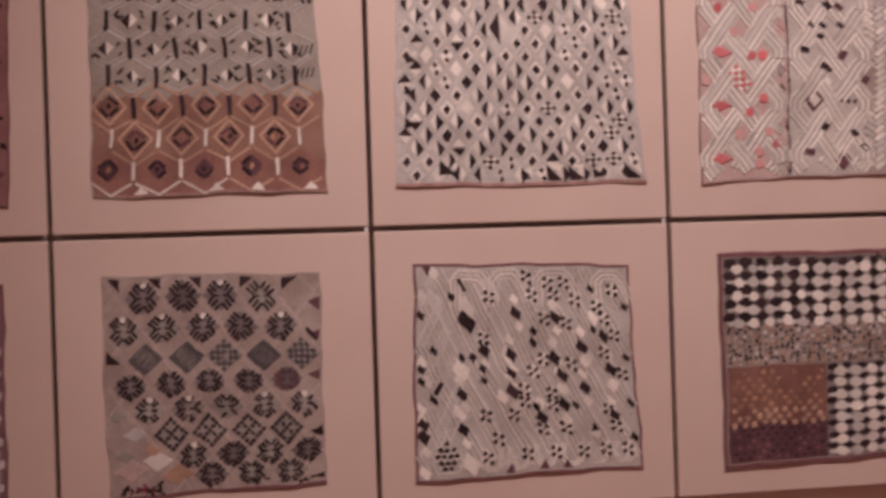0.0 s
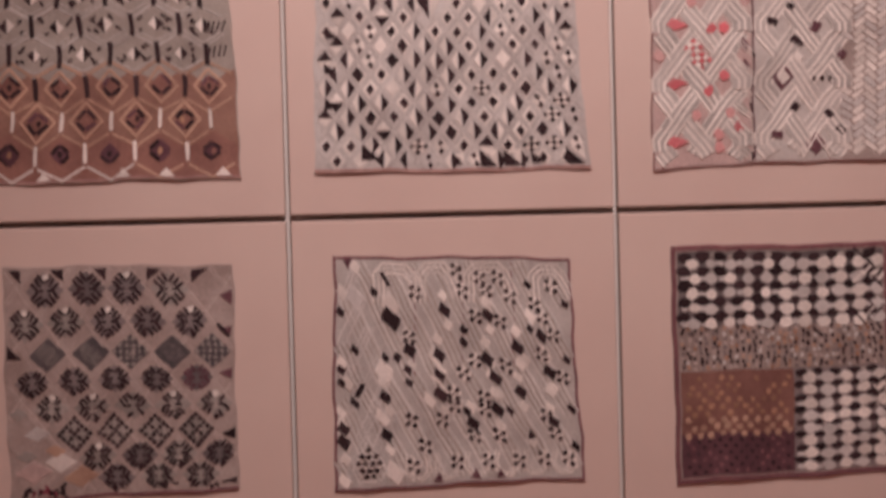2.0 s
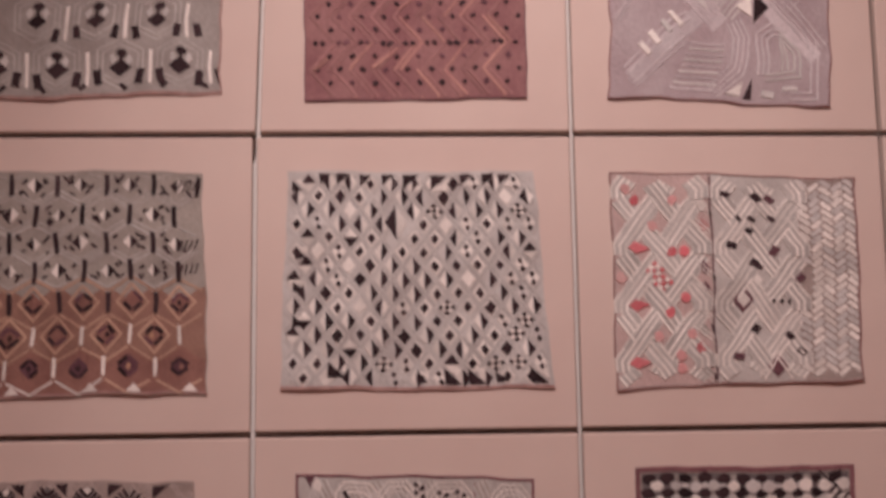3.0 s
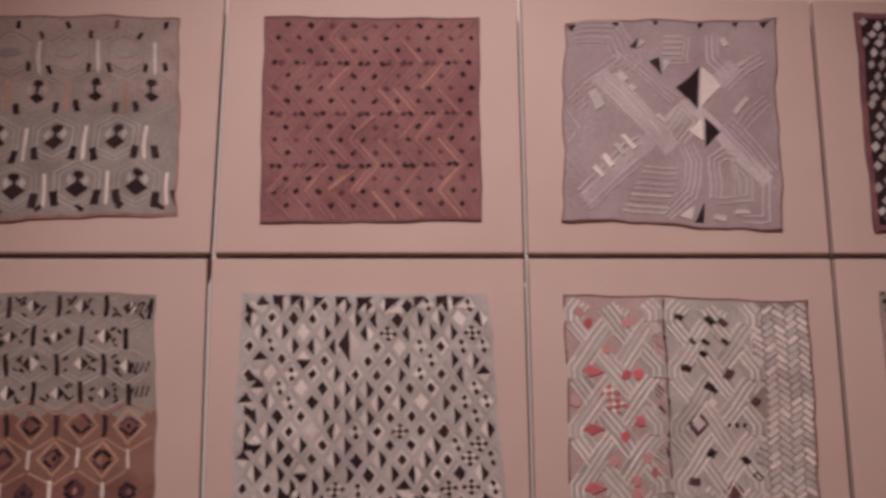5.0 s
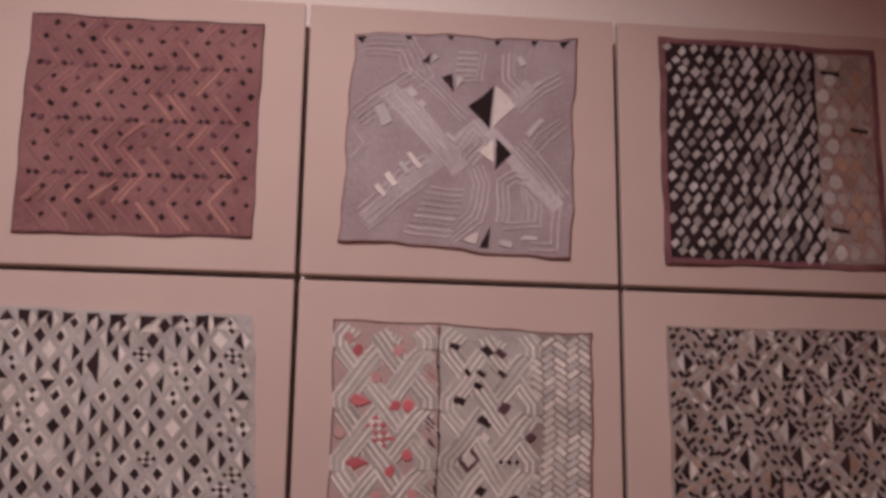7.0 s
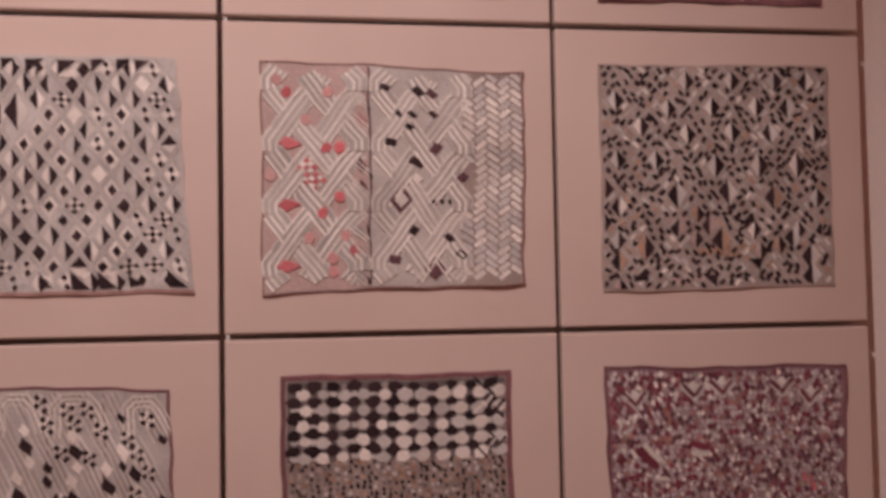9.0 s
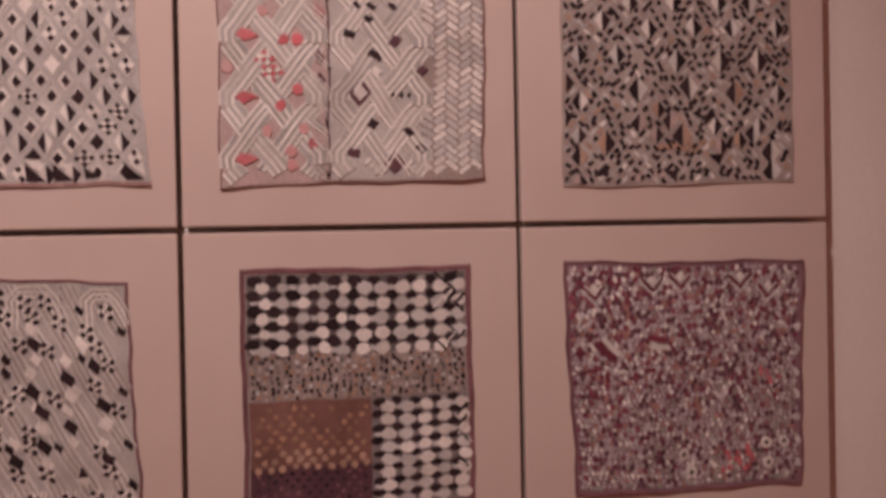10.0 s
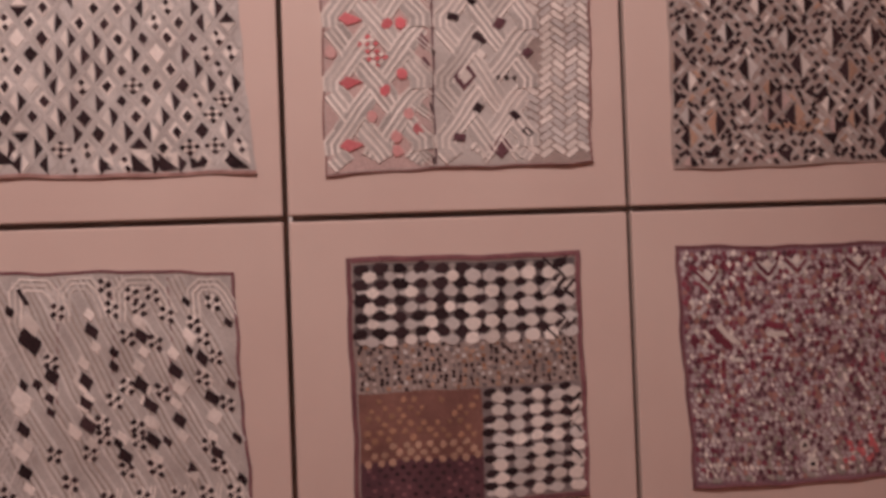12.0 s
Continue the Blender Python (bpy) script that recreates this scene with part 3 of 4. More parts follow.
    for u, v, w, mt in ((0.13, 0.71, 0.06, PALE), (0.22, 0.835, 0.075, CREAM), (0.07, 0.80, 0.05, GREY), (0.10, 0.87, 0.09, BLUSH), (0.31, 0.90, 0.085, SAND), (0.05, 0.62, 0.045, GREY), (0.20, 0.785, 0.05, SAND)):
        c.poly("faded_patch", [(u - w, v), (u, v - w * 0.6), (u + w, v), (u, v + w * 0.6)], mt, 0.001, split=True)
    for i in range(22):
        c.bar("worn_tuft", r.uniform(0.03, 0.25), r.uniform(0.93, 0.975), 0.03, 0.012, r.choice((0, 45, -45)), r.choice((BLACK, WINE, BLACK)), 0.0016, split=True)
    for i in range(12):
        c.bar("worn_tuft", r.uniform(0.64, 0.96), r.uniform(0.945, 0.975), 0.025, 0.010, r.choice((0, 45, -45)), BLACK, 0.0016, split=True)
    c.strip("hem", [(0, 0.99), (1, 0.99)], 0.014, 0.0014, HEM, 24)
    c.done()


# B D d diamonds, q four beads, b a slanting bar, w W pale lozenges, u n v small triangles, K the checked drop
FILES = (
    "..n.....................................",
    "...w....................................",
    "....................q...................",
    "........b...............q..q............",
    "................................d...q...",
    "w.....d......q.......q...q..............",
    "...W.........................q..........",
    ".........W...............w.......q....d.",
    "d.................D.....................",
    ".........B.............q.D......w.q.....",
    "...........................q............",
    ".....................d..........d.......",
    "............q.....................D.q...",
    ".....................d..................",
    "...d........D.................D.........",
    "........d.d.....wD................q.....",
    ".w.....................q.D.....w......d.",
    ".d......W...d...............q...........",
    ".................D...q.............D....",
    ".dw.........d.............D..........q..",
    "....b...................................",
    "........D........D.q..........D....w....",
    "...d...........w........q...............",
    "...................q....................",
    ".......w.............d..q.D.d..........d",
    "............q....q................q.....",
    ".D....................D............D....",
    ".w......D...............................",
    ".D....................q...q....u...q....",
    "..............q................w........",
    ".......................................d",
    ".....K..................................",
    "............q......q....q....q...q...q..",
    ".........W..............................",
    ".w..............v.....v...v.............",
    "........................................",
)


def slants():
    """Slanting bands of pale thread with black diamonds and beads in upright files, edged in plum."""
    c = Cloth("pale raffia textile with slanting bands, black diamonds and a plum edge", (-0.622, 1.418), (-0.108, 1.400), (-0.083, 0.914), (-0.633, 0.905), ASH, 43, 0.003, HEM, 0.012)
    r = c.r
    for k in range(-5, 12):
        pts = slanted(k * 0.112 - 0.03, 0.46, 0.03, 0.955, 0.03, 0.965, 6)
        if not pts:
            continue
        c.strip("band_ground", pts, 0.080, 0.0006, STONE, 4)
        c.lines("pale_thread", pts, 4, 0.0205, 0.0120, 0.0014, PALE, 4)
    for k in range(6):
        pts = slanted(0.12 + 0.085 * k, -0.46, 0.06 + 0.12 * k, 0.30 + 0.12 * k, 0.03, 0.34, 3)
        if pts:
            c.lines("cream_thread", pts, 3, 0.016, 0.008, 0.0018, PALE, 3)
    for u, w in ((0.255, 0.07), (0.42, 0.06), (0.64, 0.075), (0.90, 0.06)):
        c.lines("cream_thread", [(u - w, 0.20), (u - w, 0.085), (u - w + 0.03, 0.05), (u + w - 0.03, 0.05), (u + w, 0.085), (u + w + 0.04, 0.18)], 3, 0.02, 0.009, 0.0018, CREAM, 2)
    for u in (0.335, 0.535, 0.745):
        c.strip("plum_seam", [(u, 0.03), (u + 0.005, 0.22), (u - 0.004, 0.4), (u + 0.002, 0.52)], 0.005, 0.0012, HEM, 4)
    for m, u, v in charted(FILES):
        u, v = min(0.965, max(0.03, u)), min(0.965, max(0.03, v))
        if m in "dDB":
            w = {"d": r.uniform(0.018, 0.022), "D": r.uniform(0.027, 0.032), "B": 0.046}[m]
            c.dia("black_diamond", u, v, w, 1.35 * w, BLACK, 0.0024, split=True, lean=-0.35)
            if m == "D":
                for q in (-1, 1):
                    c.dia("cream_diamond", u + 0.3 * q * w, v + 2.3 * q * w, 0.8 * w, 1.1 * w, CREAM, 0.0022, split=True, lean=-0.3)
        elif m == "q":
            c.dia("cream_ground", u, v, 0.034, 0.040, CREAM, 0.0017)
            for a, b in ((-1, -1), (1, -1), (-1, 1), (1, 1)):
                c.dia("black_tuft", u + a * 0.0145, v + b * 0.0165 + 0.006 * a, 0.0145, 0.0150, BLACK, 0.0025)
            c.dia("black_tuft", u, v, 0.006, 0.008, BLACK, 0.0025)
        elif m == "b":
            c.bar("black_bar", u, v, 0.07, 0.02, -62 if v > 0.3 else 62, BLACK, 0.0024, split=True)
        elif m in "wW":
            w = 0.027 if m == "w" else 0.042
            c.dia("pale_patch", u, v, w, 1.5 * w, CREAM if m == "w" or u > 0.2 else PALE, 0.0021, split=True, lean=-0.3)
        elif m == "K":
            c.lines("drop_outline", [(u, v - 0.12), (u + 0.075, v + 0.03), (u + 0.05, v + 0.095), (u - 0.05, v + 0.095), (u - 0.075, v + 0.03), (u, v - 0.12)], 2, 0.018, 0.008, 0.0020, PALE)
            for b, many in ((-0.055, 1), (-0.025, 3), (0.005, 4), (0.035, 3), (0.062, 2)):
                for a in range(many):
                    c.dia("black_check", u + (a - (many - 1) / 2) * 0.028, v + b, 0.0155, 0.0150, BLACK, 0.0026, split=True)
                    c.dia("cream_check", u + (a - (many - 1) / 2) * 0.028, v + b + 0.015, 0.010, 0.010, CREAM, 0.0024)
        else:
            f = -1 if m == "n" else 1
            c.poly("plum_triangle", [(u - 0.022, v + 0.018 * f), (u, v - 0.028 * f), (u + 0.022, v + 0.018 * f)], BLACK if m == "u" else PLUM, 0.0024, split=True)
    for i in range(6):
        u = 0.33 + 0.118 * i
        c.lines("cream_thread", [(u - 0.035, 0.86), (u - 0.045, 0.925), (u - 0.015, 0.96), (u + 0.02, 0.96), (u + 0.045, 0.925), (u + 0.035, 0.86)], 2, 0.014, 0.007, 0.0017, CREAM, 2)
    c.done()


def plait(c, ul, ur, n, P, v0, ground, line, count=3, width=0.068):
    """n strands that swing between ul and ur and weave over and under each other."""
    turn = 0.045
    for k in range(n):
        start = v0 - P + k * P / n
        p, side, pts = start, 0, []
        while p < 1.6:
            a, b = (ul, ur) if side == 0 else (ur, ul)
            d = 1 if side == 0 else -1
            pts.append(((a, p + turn), (a + d * turn * 0.75, p + turn * 2), (b - d * turn * 0.75, p + P / 2 - turn), (b, p + P / 2)))
            p += P / 2
            side = 1 - side
        for q, seg in enumerate(pts):
            down = seg[0][0] == ul
            f = lambda u, v, s=(1 if down else -1): 0.0011 + 0.0011 * s * math.cos(math.pi * n * (u - ul) / (ur - ul))
            keep = []
            for (u0, w0), (u1, w1) in zip(seg, seg[1:]):
                for t in (0, 0.125, 0.25, 0.375, 0.5, 0.625, 0.75, 0.875):
                    keep.append((u0 + (u1 - u0) * t, w0 + (w1 - w0) * t))
            keep.append(seg[-1])
            nxt = pts[q + 1][0] if q + 1 < len(pts) else None
            if nxt:
                keep.append(nxt)
            keep = [x for x in keep if 0.02 < x[1] < 0.978]
            if len(keep) > 2:
                c.strip("band_ground", keep, width, 0.0006, ground, 1, f)
                c.lines("cream_thread", keep, count, width / count * 1.02, width / count * 0.56, 0.0013, line, 1, f)


def knots():
    """Interlaced pale bands with coral red and black fillings, and a herringbone strip along one side."""
    c = Cloth("pale interlaced raffia textile with coral red and black fillings", (0.083, 2.078), (0.650, 2.060), (0.640, 1.601), (0.083, 1.587), TAN, 53, 0.0028, ROSE, 0.007)
    r = c.r
    c.field("pink_field", 0.012, 0.395, 0.012, 0.988, BLUSH, 0.0004)
    c.field("grey_field", 0.755, 0.99, 0.012, 0.988, TAUPE, 0.0004)
    P = 1.054
    plait(c, 0.038, 0.358, 4, P, 0.08, ASH, CREAM, 4, 0.092)
    c.field("ash_field", 0.41, 0.77, 0.012, 0.988, ASH, 0.0003)
    plait(c, 0.445, 0.758, 4, P, 0.08, ASH, CREAM, 4, 0.092)
    for v in (0.352, 0.615, 0.880):
        u = 0.098 + r.uniform(-0.005, 0.005)
        c.poly("red_lozenge", [(u - 0.043, v), (u - 0.012, v - 0.030), (u + 0.05, v + 0.002), (u - 0.012, v + 0.030)], RED, 0.0034, split=True)
    # discs: place, and whether still bright
    for u, v, bright in ((0.060, 0.080, 0), (0.096, 0.135, 1), (0.250, 0.130, 0), (0.166, 0.247, 0), (0.234, 0.375, 1), (0.284, 0.375, 1), (0.287, 0.592, 1), (0.227, 0.660, 1),
                         (0.177, 0.765, 0), (0.315, 0.755, 0), (0.348, 0.823, 1), (0.265, 0.857, 0), (0.265, 0.915, 0), (0.03, 0.49, 0)):
        c.blob("red_disc", u, v, 0.023, 0.029, RED if bright else PINK, 0.0034, split=True)
    for u, v in ((0.165, 0.455), (0.198, 0.52)):
        cells(c, u, v, 0.045, 3, lambda a, b: "red_check" if (a + b) % 2 == 0 else "cream_check", {"red_check": RED, "cream_check": CREAM}, 0.0032)
    for k in range(10):
        v = 0.06 + 0.098 * k
        c.poly("side_lozenge", [(0.365, v - 0.04), (0.395, v), (0.37, v + 0.035), (0.345, v - 0.005)], r.choice((PINK, GREY, PLUM, CREAM)), 0.002, split=True)
        c.lines("side_line", [(0.335, v - 0.03), (0.40, v + 0.04)], 2, 0.016, 0.007, 0.0022, CREAM)
    for v in (0.2, 0.5, 0.74, 0.97):
        c.poly("black_tuft", [(0.395, v - 0.03), (0.41, v), (0.40, v + 0.02)], BLACK, 0.0026, split=True)
    c.strip("plum_seam", [(0.402, 0.02), (0.404, 0.5), (0.409, 0.98)], 0.007, 0.0022, PLUM, 8)
    # dark fillings: place, half width, slant
    for u, v, w, deg in ((0.464, 0.100, 0.018, 20), (0.591, 0.112, 0.024, 45), (0.643, 0.120, 0.022, 45), (0.514, 0.215, 0.015, 60), (0.563, 0.217, 0.016, 45), (0.552, 0.275, 0.017, 30),
                         (0.646, 0.215, 0.017, 50), (0.480, 0.340, 0.021, 20), (0.652, 0.370, 0.025, -60), (0.580, 0.435, 0.027, 30), (0.750, 0.492, 0.022, -50), (0.571, 0.742, 0.021, -60),
                         (0.707, 0.772, 0.021, 50), (0.757, 0.850, 0.021, 40), (0.497, 0.872, 0.022, 10)):
        c.bar("black_lozenge", u, v, 2.2 * w, 1.5 * w, deg, PLUM if w in (0.025, 0.022) else BLACK, 0.0034, split=True)
    c.dia("plum_diamond", 0.521, 0.607, 0.048, 0.062, PLUM, 0.003, split=True)
    c.dia("cream_diamond", 0.521, 0.607, 0.03, 0.04, CREAM, 0.0042, split=True)
    for u in (0.645, 0.677, 0.709):
        c.dia("black_dot", u, 0.607, 0.011, 0.015, BLACK, 0.003, split=True)
    c.dia("cream_diamond", 0.575, 0.51, 0.024, 0.03, CREAM, 0.003, split=True)
    c.dia("plum_diamond", 0.655, 0.91, 0.05, 0.06, PLUM, 0.0026, split=True)
    c.lines("side_line", [(0.59, 0.97), (0.655, 0.86), (0.72, 0.97)], 2, 0.02, 0.009, 0.0032, CREAM)
    # herringbone
    for k in range(5):
        u = 0.779 + 0.048 * k
        for q in range(26):
            v = 0.03 + 0.0375 * q + (0.018 if k % 2 else 0)
            if v < 0.965 and not (k == 0 and 0.42 < v < 0.62):
                c.bar("herringbone_slat", u, v, 0.058, 0.024, 42 if k % 2 == 0 else -42, PALE if r.random() < 0.5 else CREAM, 0.0022, split=True)
    c.done()


# r R t halved diamonds with the black to the right, l L to the left; u n q plain black triangles
HALVES = (
    "...........q.....q.....q......q....q",
    "....................................",
    ".............r......r......r....l...",
    "....................................",
    "....................................",
    "..r.................................",
    "..........r......r......r....l......",
    "....................................",
    "....................................",
    "......r.............................",
    ".............r......r.....l......r..",
    "....................................",
    "....................................",
    "....................................",
    "..r.....r...........................",
    ".................R......R.....R.....",
    "....................................",
    "....................................",
    "r...................................",
    "...........L.......L................",
    "..........................L......r..",
    "..l.................................",
    "..............t.....................",
    "t.....................u.............",
    "...........l....l...................",
    ".......................t......t....u",
    "..t...........t...L..........l......",
    "......R....................t........",
    "........................t...........",
    "..l.............................L...",
    ".......................n............",
    ".....u..............................",
    "................n...............L...",
    "..t.................................",
)


def half_triangles():
    """Grey ground with staggered half-black diamonds, each ringed by short dark dashes."""
    c = Cloth("grey raffia textile crowded with black triangles and short dark dashes", (0.818, 2.082), (1.358, 2.088), (1.362, 1.588), (0.817, 1.580), TAUPE, 61, 0.002)
    r = c.r
    seats = []
    for m, u, v in charted(HALVES):
        u, v = u + r.uniform(-0.004, 0.004), v + r.uniform(-0.004, 0.004)
        if m in "rRlLt":
            w, h = {"R": (0.042, 0.058), "L": (0.046, 0.058), "t": (0.032, 0.042)}.get(m, (0.038, 0.047))
            light = r.choice((CREAM, CREAM, CREAM, PALE)) if v < 0.5 else r.choice((PALE, BLUSH, SAND, CREAM))
            halved(c, u, v, w, h, 1 if m in "rRt" else -1, light)
            seats.append((u, v, w, h))
        else:
            f = 1 if m == "u" else -1
            w = 0.034 if m != "q" else 0.03
            c.poly("black_triangle", [(u - w, v + 0.026 * f), (u + (0.4 * w if m == "q" else w), v + 0.026 * f), (u + (-w if m == "q" else 0.6 * w), v - 0.03 * f)], BLACK, 0.0022, split=True)
            seats.append((u, v, 0.02, 0.02))
    for k in range(-14, 15):
        for sg in (1, -1):
            pts = slanted(0.5 + k * 0.074 - sg * 0.5, sg)
            if pts:
                c.lines("ash_thread", pts, 1, 0.02, 0.009, 0.0008, ASH, 2)
    n = 29
    for k in range(n):
        for i in range(n):
            u = 0.018 + 0.0345 * (i + (0.5 if k % 2 else 0.0)) + r.uniform(-0.010, 0.010)
            v = 0.018 + 0.0340 * k + r.uniform(-0.011, 0.011)
            if u > 0.985 or v > 0.985:
                continue
            x, z, w, h = min(seats, key=lambda q: abs(u - q[0]) / q[2] + abs(v - q[1]) / q[3])
            if abs(u - x) / w + abs(v - z) / h < 1.25 or r.random() < 0.08:
                continue
            deg = -50 if (u - x) * (v - z) > 0 else 50
            if r.random() < 0.80:
                c.bar("dark_dash", u, v, r.uniform(0.024, 0.033), r.uniform(0.015, 0.019), deg + r.uniform(-20, 20), BLACK, 0.0018)
            else:
                c.bar("pale_dash", u, v, 0.034, 0.015, deg, r.choice((PALE, SAND, CREAM)), 0.0016)
    for i in range(7):
        c.blob("pink_patch", 0.42 + 0.03 * i, 0.83 + 0.02 * math.sin(3 * i), 0.022, 0.017, SAND, 0.0014, split=True)
        c.blob("pink_patch", 0.30 + 0.02 * i, 0.955 + 0.012 * math.sin(2 * i), 0.016, 0.014, BLUSH, 0.0014, split=True)
    c.done()


def patchwork():
    """Four fields: black and white checks, speckled tan, ochre dots and dark plum, edged in plum."""
    c = Cloth("patchwork raffia textile of black and white checks, speckled tan and rust", (0.117, 1.418), (0.604, 1.416), (0.609, 0.905), (0.120, 0.892), TAUPE, 71, 0.002, HEM, 0.022)
    r = c.r
    c.field("rust_field", 0.028, 0.545, 0.53, 0.81, BROWN, 0.0005)
    c.field("plum_field", 0.028, 0.545, 0.795, 0.972, PLUM, 0.0008)
    c.field("grey_field", 0.028, 0.972, 0.028, 0.345, DUSK, 0.0005)
    c.field("grey_field", 0.545, 0.972, 0.53, 0.972, DUSK, 0.0005)

    def checks(u0, u1, v0, v1, nu, nv, heavy):
        a, b = (u1 - u0) / nu, (v1 - v0) / nv
        for k in range(nv):
            for i in range(nu):
                u, v = u0 + a * (i + 0.5), v0 + b * (k + 0.5)
                f = heavy(u) * r.uniform(0.82, 1.08)
                u, v = u + r.uniform(-0.006, 0.006), v + r.uniform(-0.004, 0.004)
                if i % 2 == 0 and k % 2 == 0:
                    c.blob("black_check", u, v, a * f, b * f * 0.92, BLACK, 0.0022, 7, split=True)
                elif i % 2 == 1 and k % 2 == 1:
                    c.blob("white_check", u, v, a * (1.45 - 0.75 * f), b * (1.5 - 0.75 * f), CREAM if r.random() < 0.6 else PALE, 0.0024, 7, split=True)
                elif r.random() < 0.5:
                    c.blob("grey_check", u, v, a * 0.5, b * 0.5, PALE if k % 2 else GREY, 0.0018, 5)
                if i > nu * 0.84 and r.random() < 0.3:
                    c.bar("worn_streak", u, v, a * 1.8, 0.011, r.choice((45, -45)), r.choice((CREAM, BLACK)), 0.003)
    checks(0.035, 0.97, 0.035, 0.345, 22, 10, lambda u: 0.98 if u < 0.5 else 0.78)
    checks(0.555, 0.97, 0.535, 0.965, 10, 16, lambda u: 0.76)
    for k in range(9):
        for i in range(34):
            u, v = 0.045 + 0.0275 * i + r.uniform(-0.008, 0.008), 0.355 + 0.02 * k + r.uniform(-0.006, 0.006)
            c.blob("dark_speck", u, v, 0.0095, 0.010, r.choice((BLACK, BLACK, DUSK)), 0.0014, 5) if r.random() < 0.55 else c.blob("light_speck", u, v, 0.0105, 0.010, r.choice((PALE, OCHRE, TAN, SAND)), 0.0016, 5)
    for k in range(9):
        for i in range(10):
            u = 0.06 + 0.052 * i + (0.026 if k % 2 else 0) + r.uniform(-0.007, 0.007)
            if u < 0.525 and r.random() < 0.6 + 0.05 * k:
                w = r.uniform(0.010, 0.015) + 0.0007 * k
                c.blob("ochre_dot", u, 0.565 + 0.029 * k + r.uniform(-0.005, 0.005), w, w * 0.9, OCHRE if k < 6 else SAND, 0.0016, 6, split=True)
    for k in range(6):
        for i in range(10):
            c.blob("dark_dot", 0.06 + 0.048 * i + (0.024 if k % 2 else 0), 0.825 + 0.026 * k, 0.012, 0.009, HEM if r.random() < 0.3 else BLACK, 0.0012, 5)
    c.done()


def speckled(label, tl, tr, br, bl, seed):
    """Plum ground covered with tiny wine, cream and lilac lozenges, bolder towards one corner."""
    c = Cloth(label, tl, tr, br, bl, MAUVE, seed, 0.003, HEM, 0.012)
    r = c.r
    n = 47
    kinds = (("cream_speck", CREAM), ("wine_speck", WINE), ("lilac_speck", LILACLINE), ("dark_speck", PLUM), ("rose_speck", LILAC), ("grey_speck", STONE), ("tan_speck", ROSELINE))
    for k in range(n):
        for i in range(n):
            u = 0.025 + 0.95 * (i + (0.5 if k % 2 else 0)) / n
            v = 0.025 + 0.95 * (k + 0.5) / n
            bold = (1 - u) * 0.35 + (1 - v) * 0.65
            patch = 0.5 + 0.5 * math.sin(9 * u + 3 * math.sin(7 * v)) * math.sin(8 * v + 2 * math.sin(6 * u))
            w = (0.6 + 1.3 * bold, 0.4 + 3.4 * bold ** 2, 1.2 + patch, 0.9 + patch, 2.2, 2.4 * (1 - bold) * (0.4 + patch), 0.5 + 0.8 * bold)
            name, m = r.choices(kinds, w)[0]
            s = 0.0098 * r.uniform(0.8, 1.3) * (1 + 0.35 * max(0, bold - 0.55))
            c.dia(name, u + r.uniform(-0.004, 0.004), v + r.uniform(-0.004, 0.004), s, s * 1.3, m, 0.0015)
    for i in (0, 2, 3, 5, 6):
        u = 0.1 + 0.125 * i + r.uniform(-0.02, 0.02)
        v = (0.10 if i in (0, 6) else 0.06) + r.uniform(0, 0.03)
        c.lines("cream_chevron", [(u - 0.045, v - 0.01), (u, v + 0.045), (u + 0.045, v - 0.01)], 2, 0.026, 0.009, 0.0024, PALE)
        c.lines("wine_chevron", [(u - 0.04, v - 0.01), (u, v + 0.04), (u + 0.04, v - 0.01)], 1, 0.026, 0.012, 0.0024, WINE)
        c.dia("cream_diamond", u, v - 0.005, 0.02, 0.024, CREAM, 0.0026, split=True)
    c.bar("wine_bar", 0.16, 0.385, 0.10, 0.04, 45, WINE, 0.0028, split=True)
    c.bar("cream_bar", 0.185, 0.365, 0.10, 0.028, 45, CREAM, 0.003, split=True)
    c.bar("wine_bar", 0.38, 0.335, 0.08, 0.028, 15, WINE, 0.0028, split=True)
    c.bar("cream_bar", 0.38, 0.37, 0.08, 0.024, 0, CREAM, 0.0028, split=True)
    for i in range(5):
        c.bar("cream_bar", 0.10 + 0.06 * i, 0.47 + 0.03 * (i % 2), 0.045, 0.02, r.choice((0, 90, 45)), r.choice((CREAM, WINE)), 0.0028, split=True)
    for i in range(16):
        c.blob("red_tuft", 0.70 + r.uniform(-0.07, 0.07), 0.87 + r.uniform(-0.05, 0.05), 0.012, 0.014, RED, 0.0024, 6, split=True)
    for i in range(7):
        c.blob("red_tuft", 0.86 + r.uniform(-0.05, 0.05), 0.50 + r.uniform(-0.05, 0.05), 0.011, 0.012, RED, 0.0024, 6, split=True)
    for u, v in ((0.83, 0.81), (0.91, 0.81), (0.84, 0.9), (0.47, 0.84), (0.5, 0.92)):
        c.blob("cream_ring", u, v, 0.028, 0.03, CREAM, 0.0026, 8, split=True)
        c.blob("ring_centre", u, v, 0.011, 0.012, BLACK, 0.0034, 6, split=True)
    for k in range(7):
        c.blob("edge_tuft", 0.975, 0.3 + 0.1 * k, 0.014, 0.022, PALE, 0.0022, 6, split=True)
        c.blob("edge_tuft", 0.1 + 0.13 * k, 0.965, 0.024, 0.014, GREY, 0.0022, 6, split=True)
    c.done()


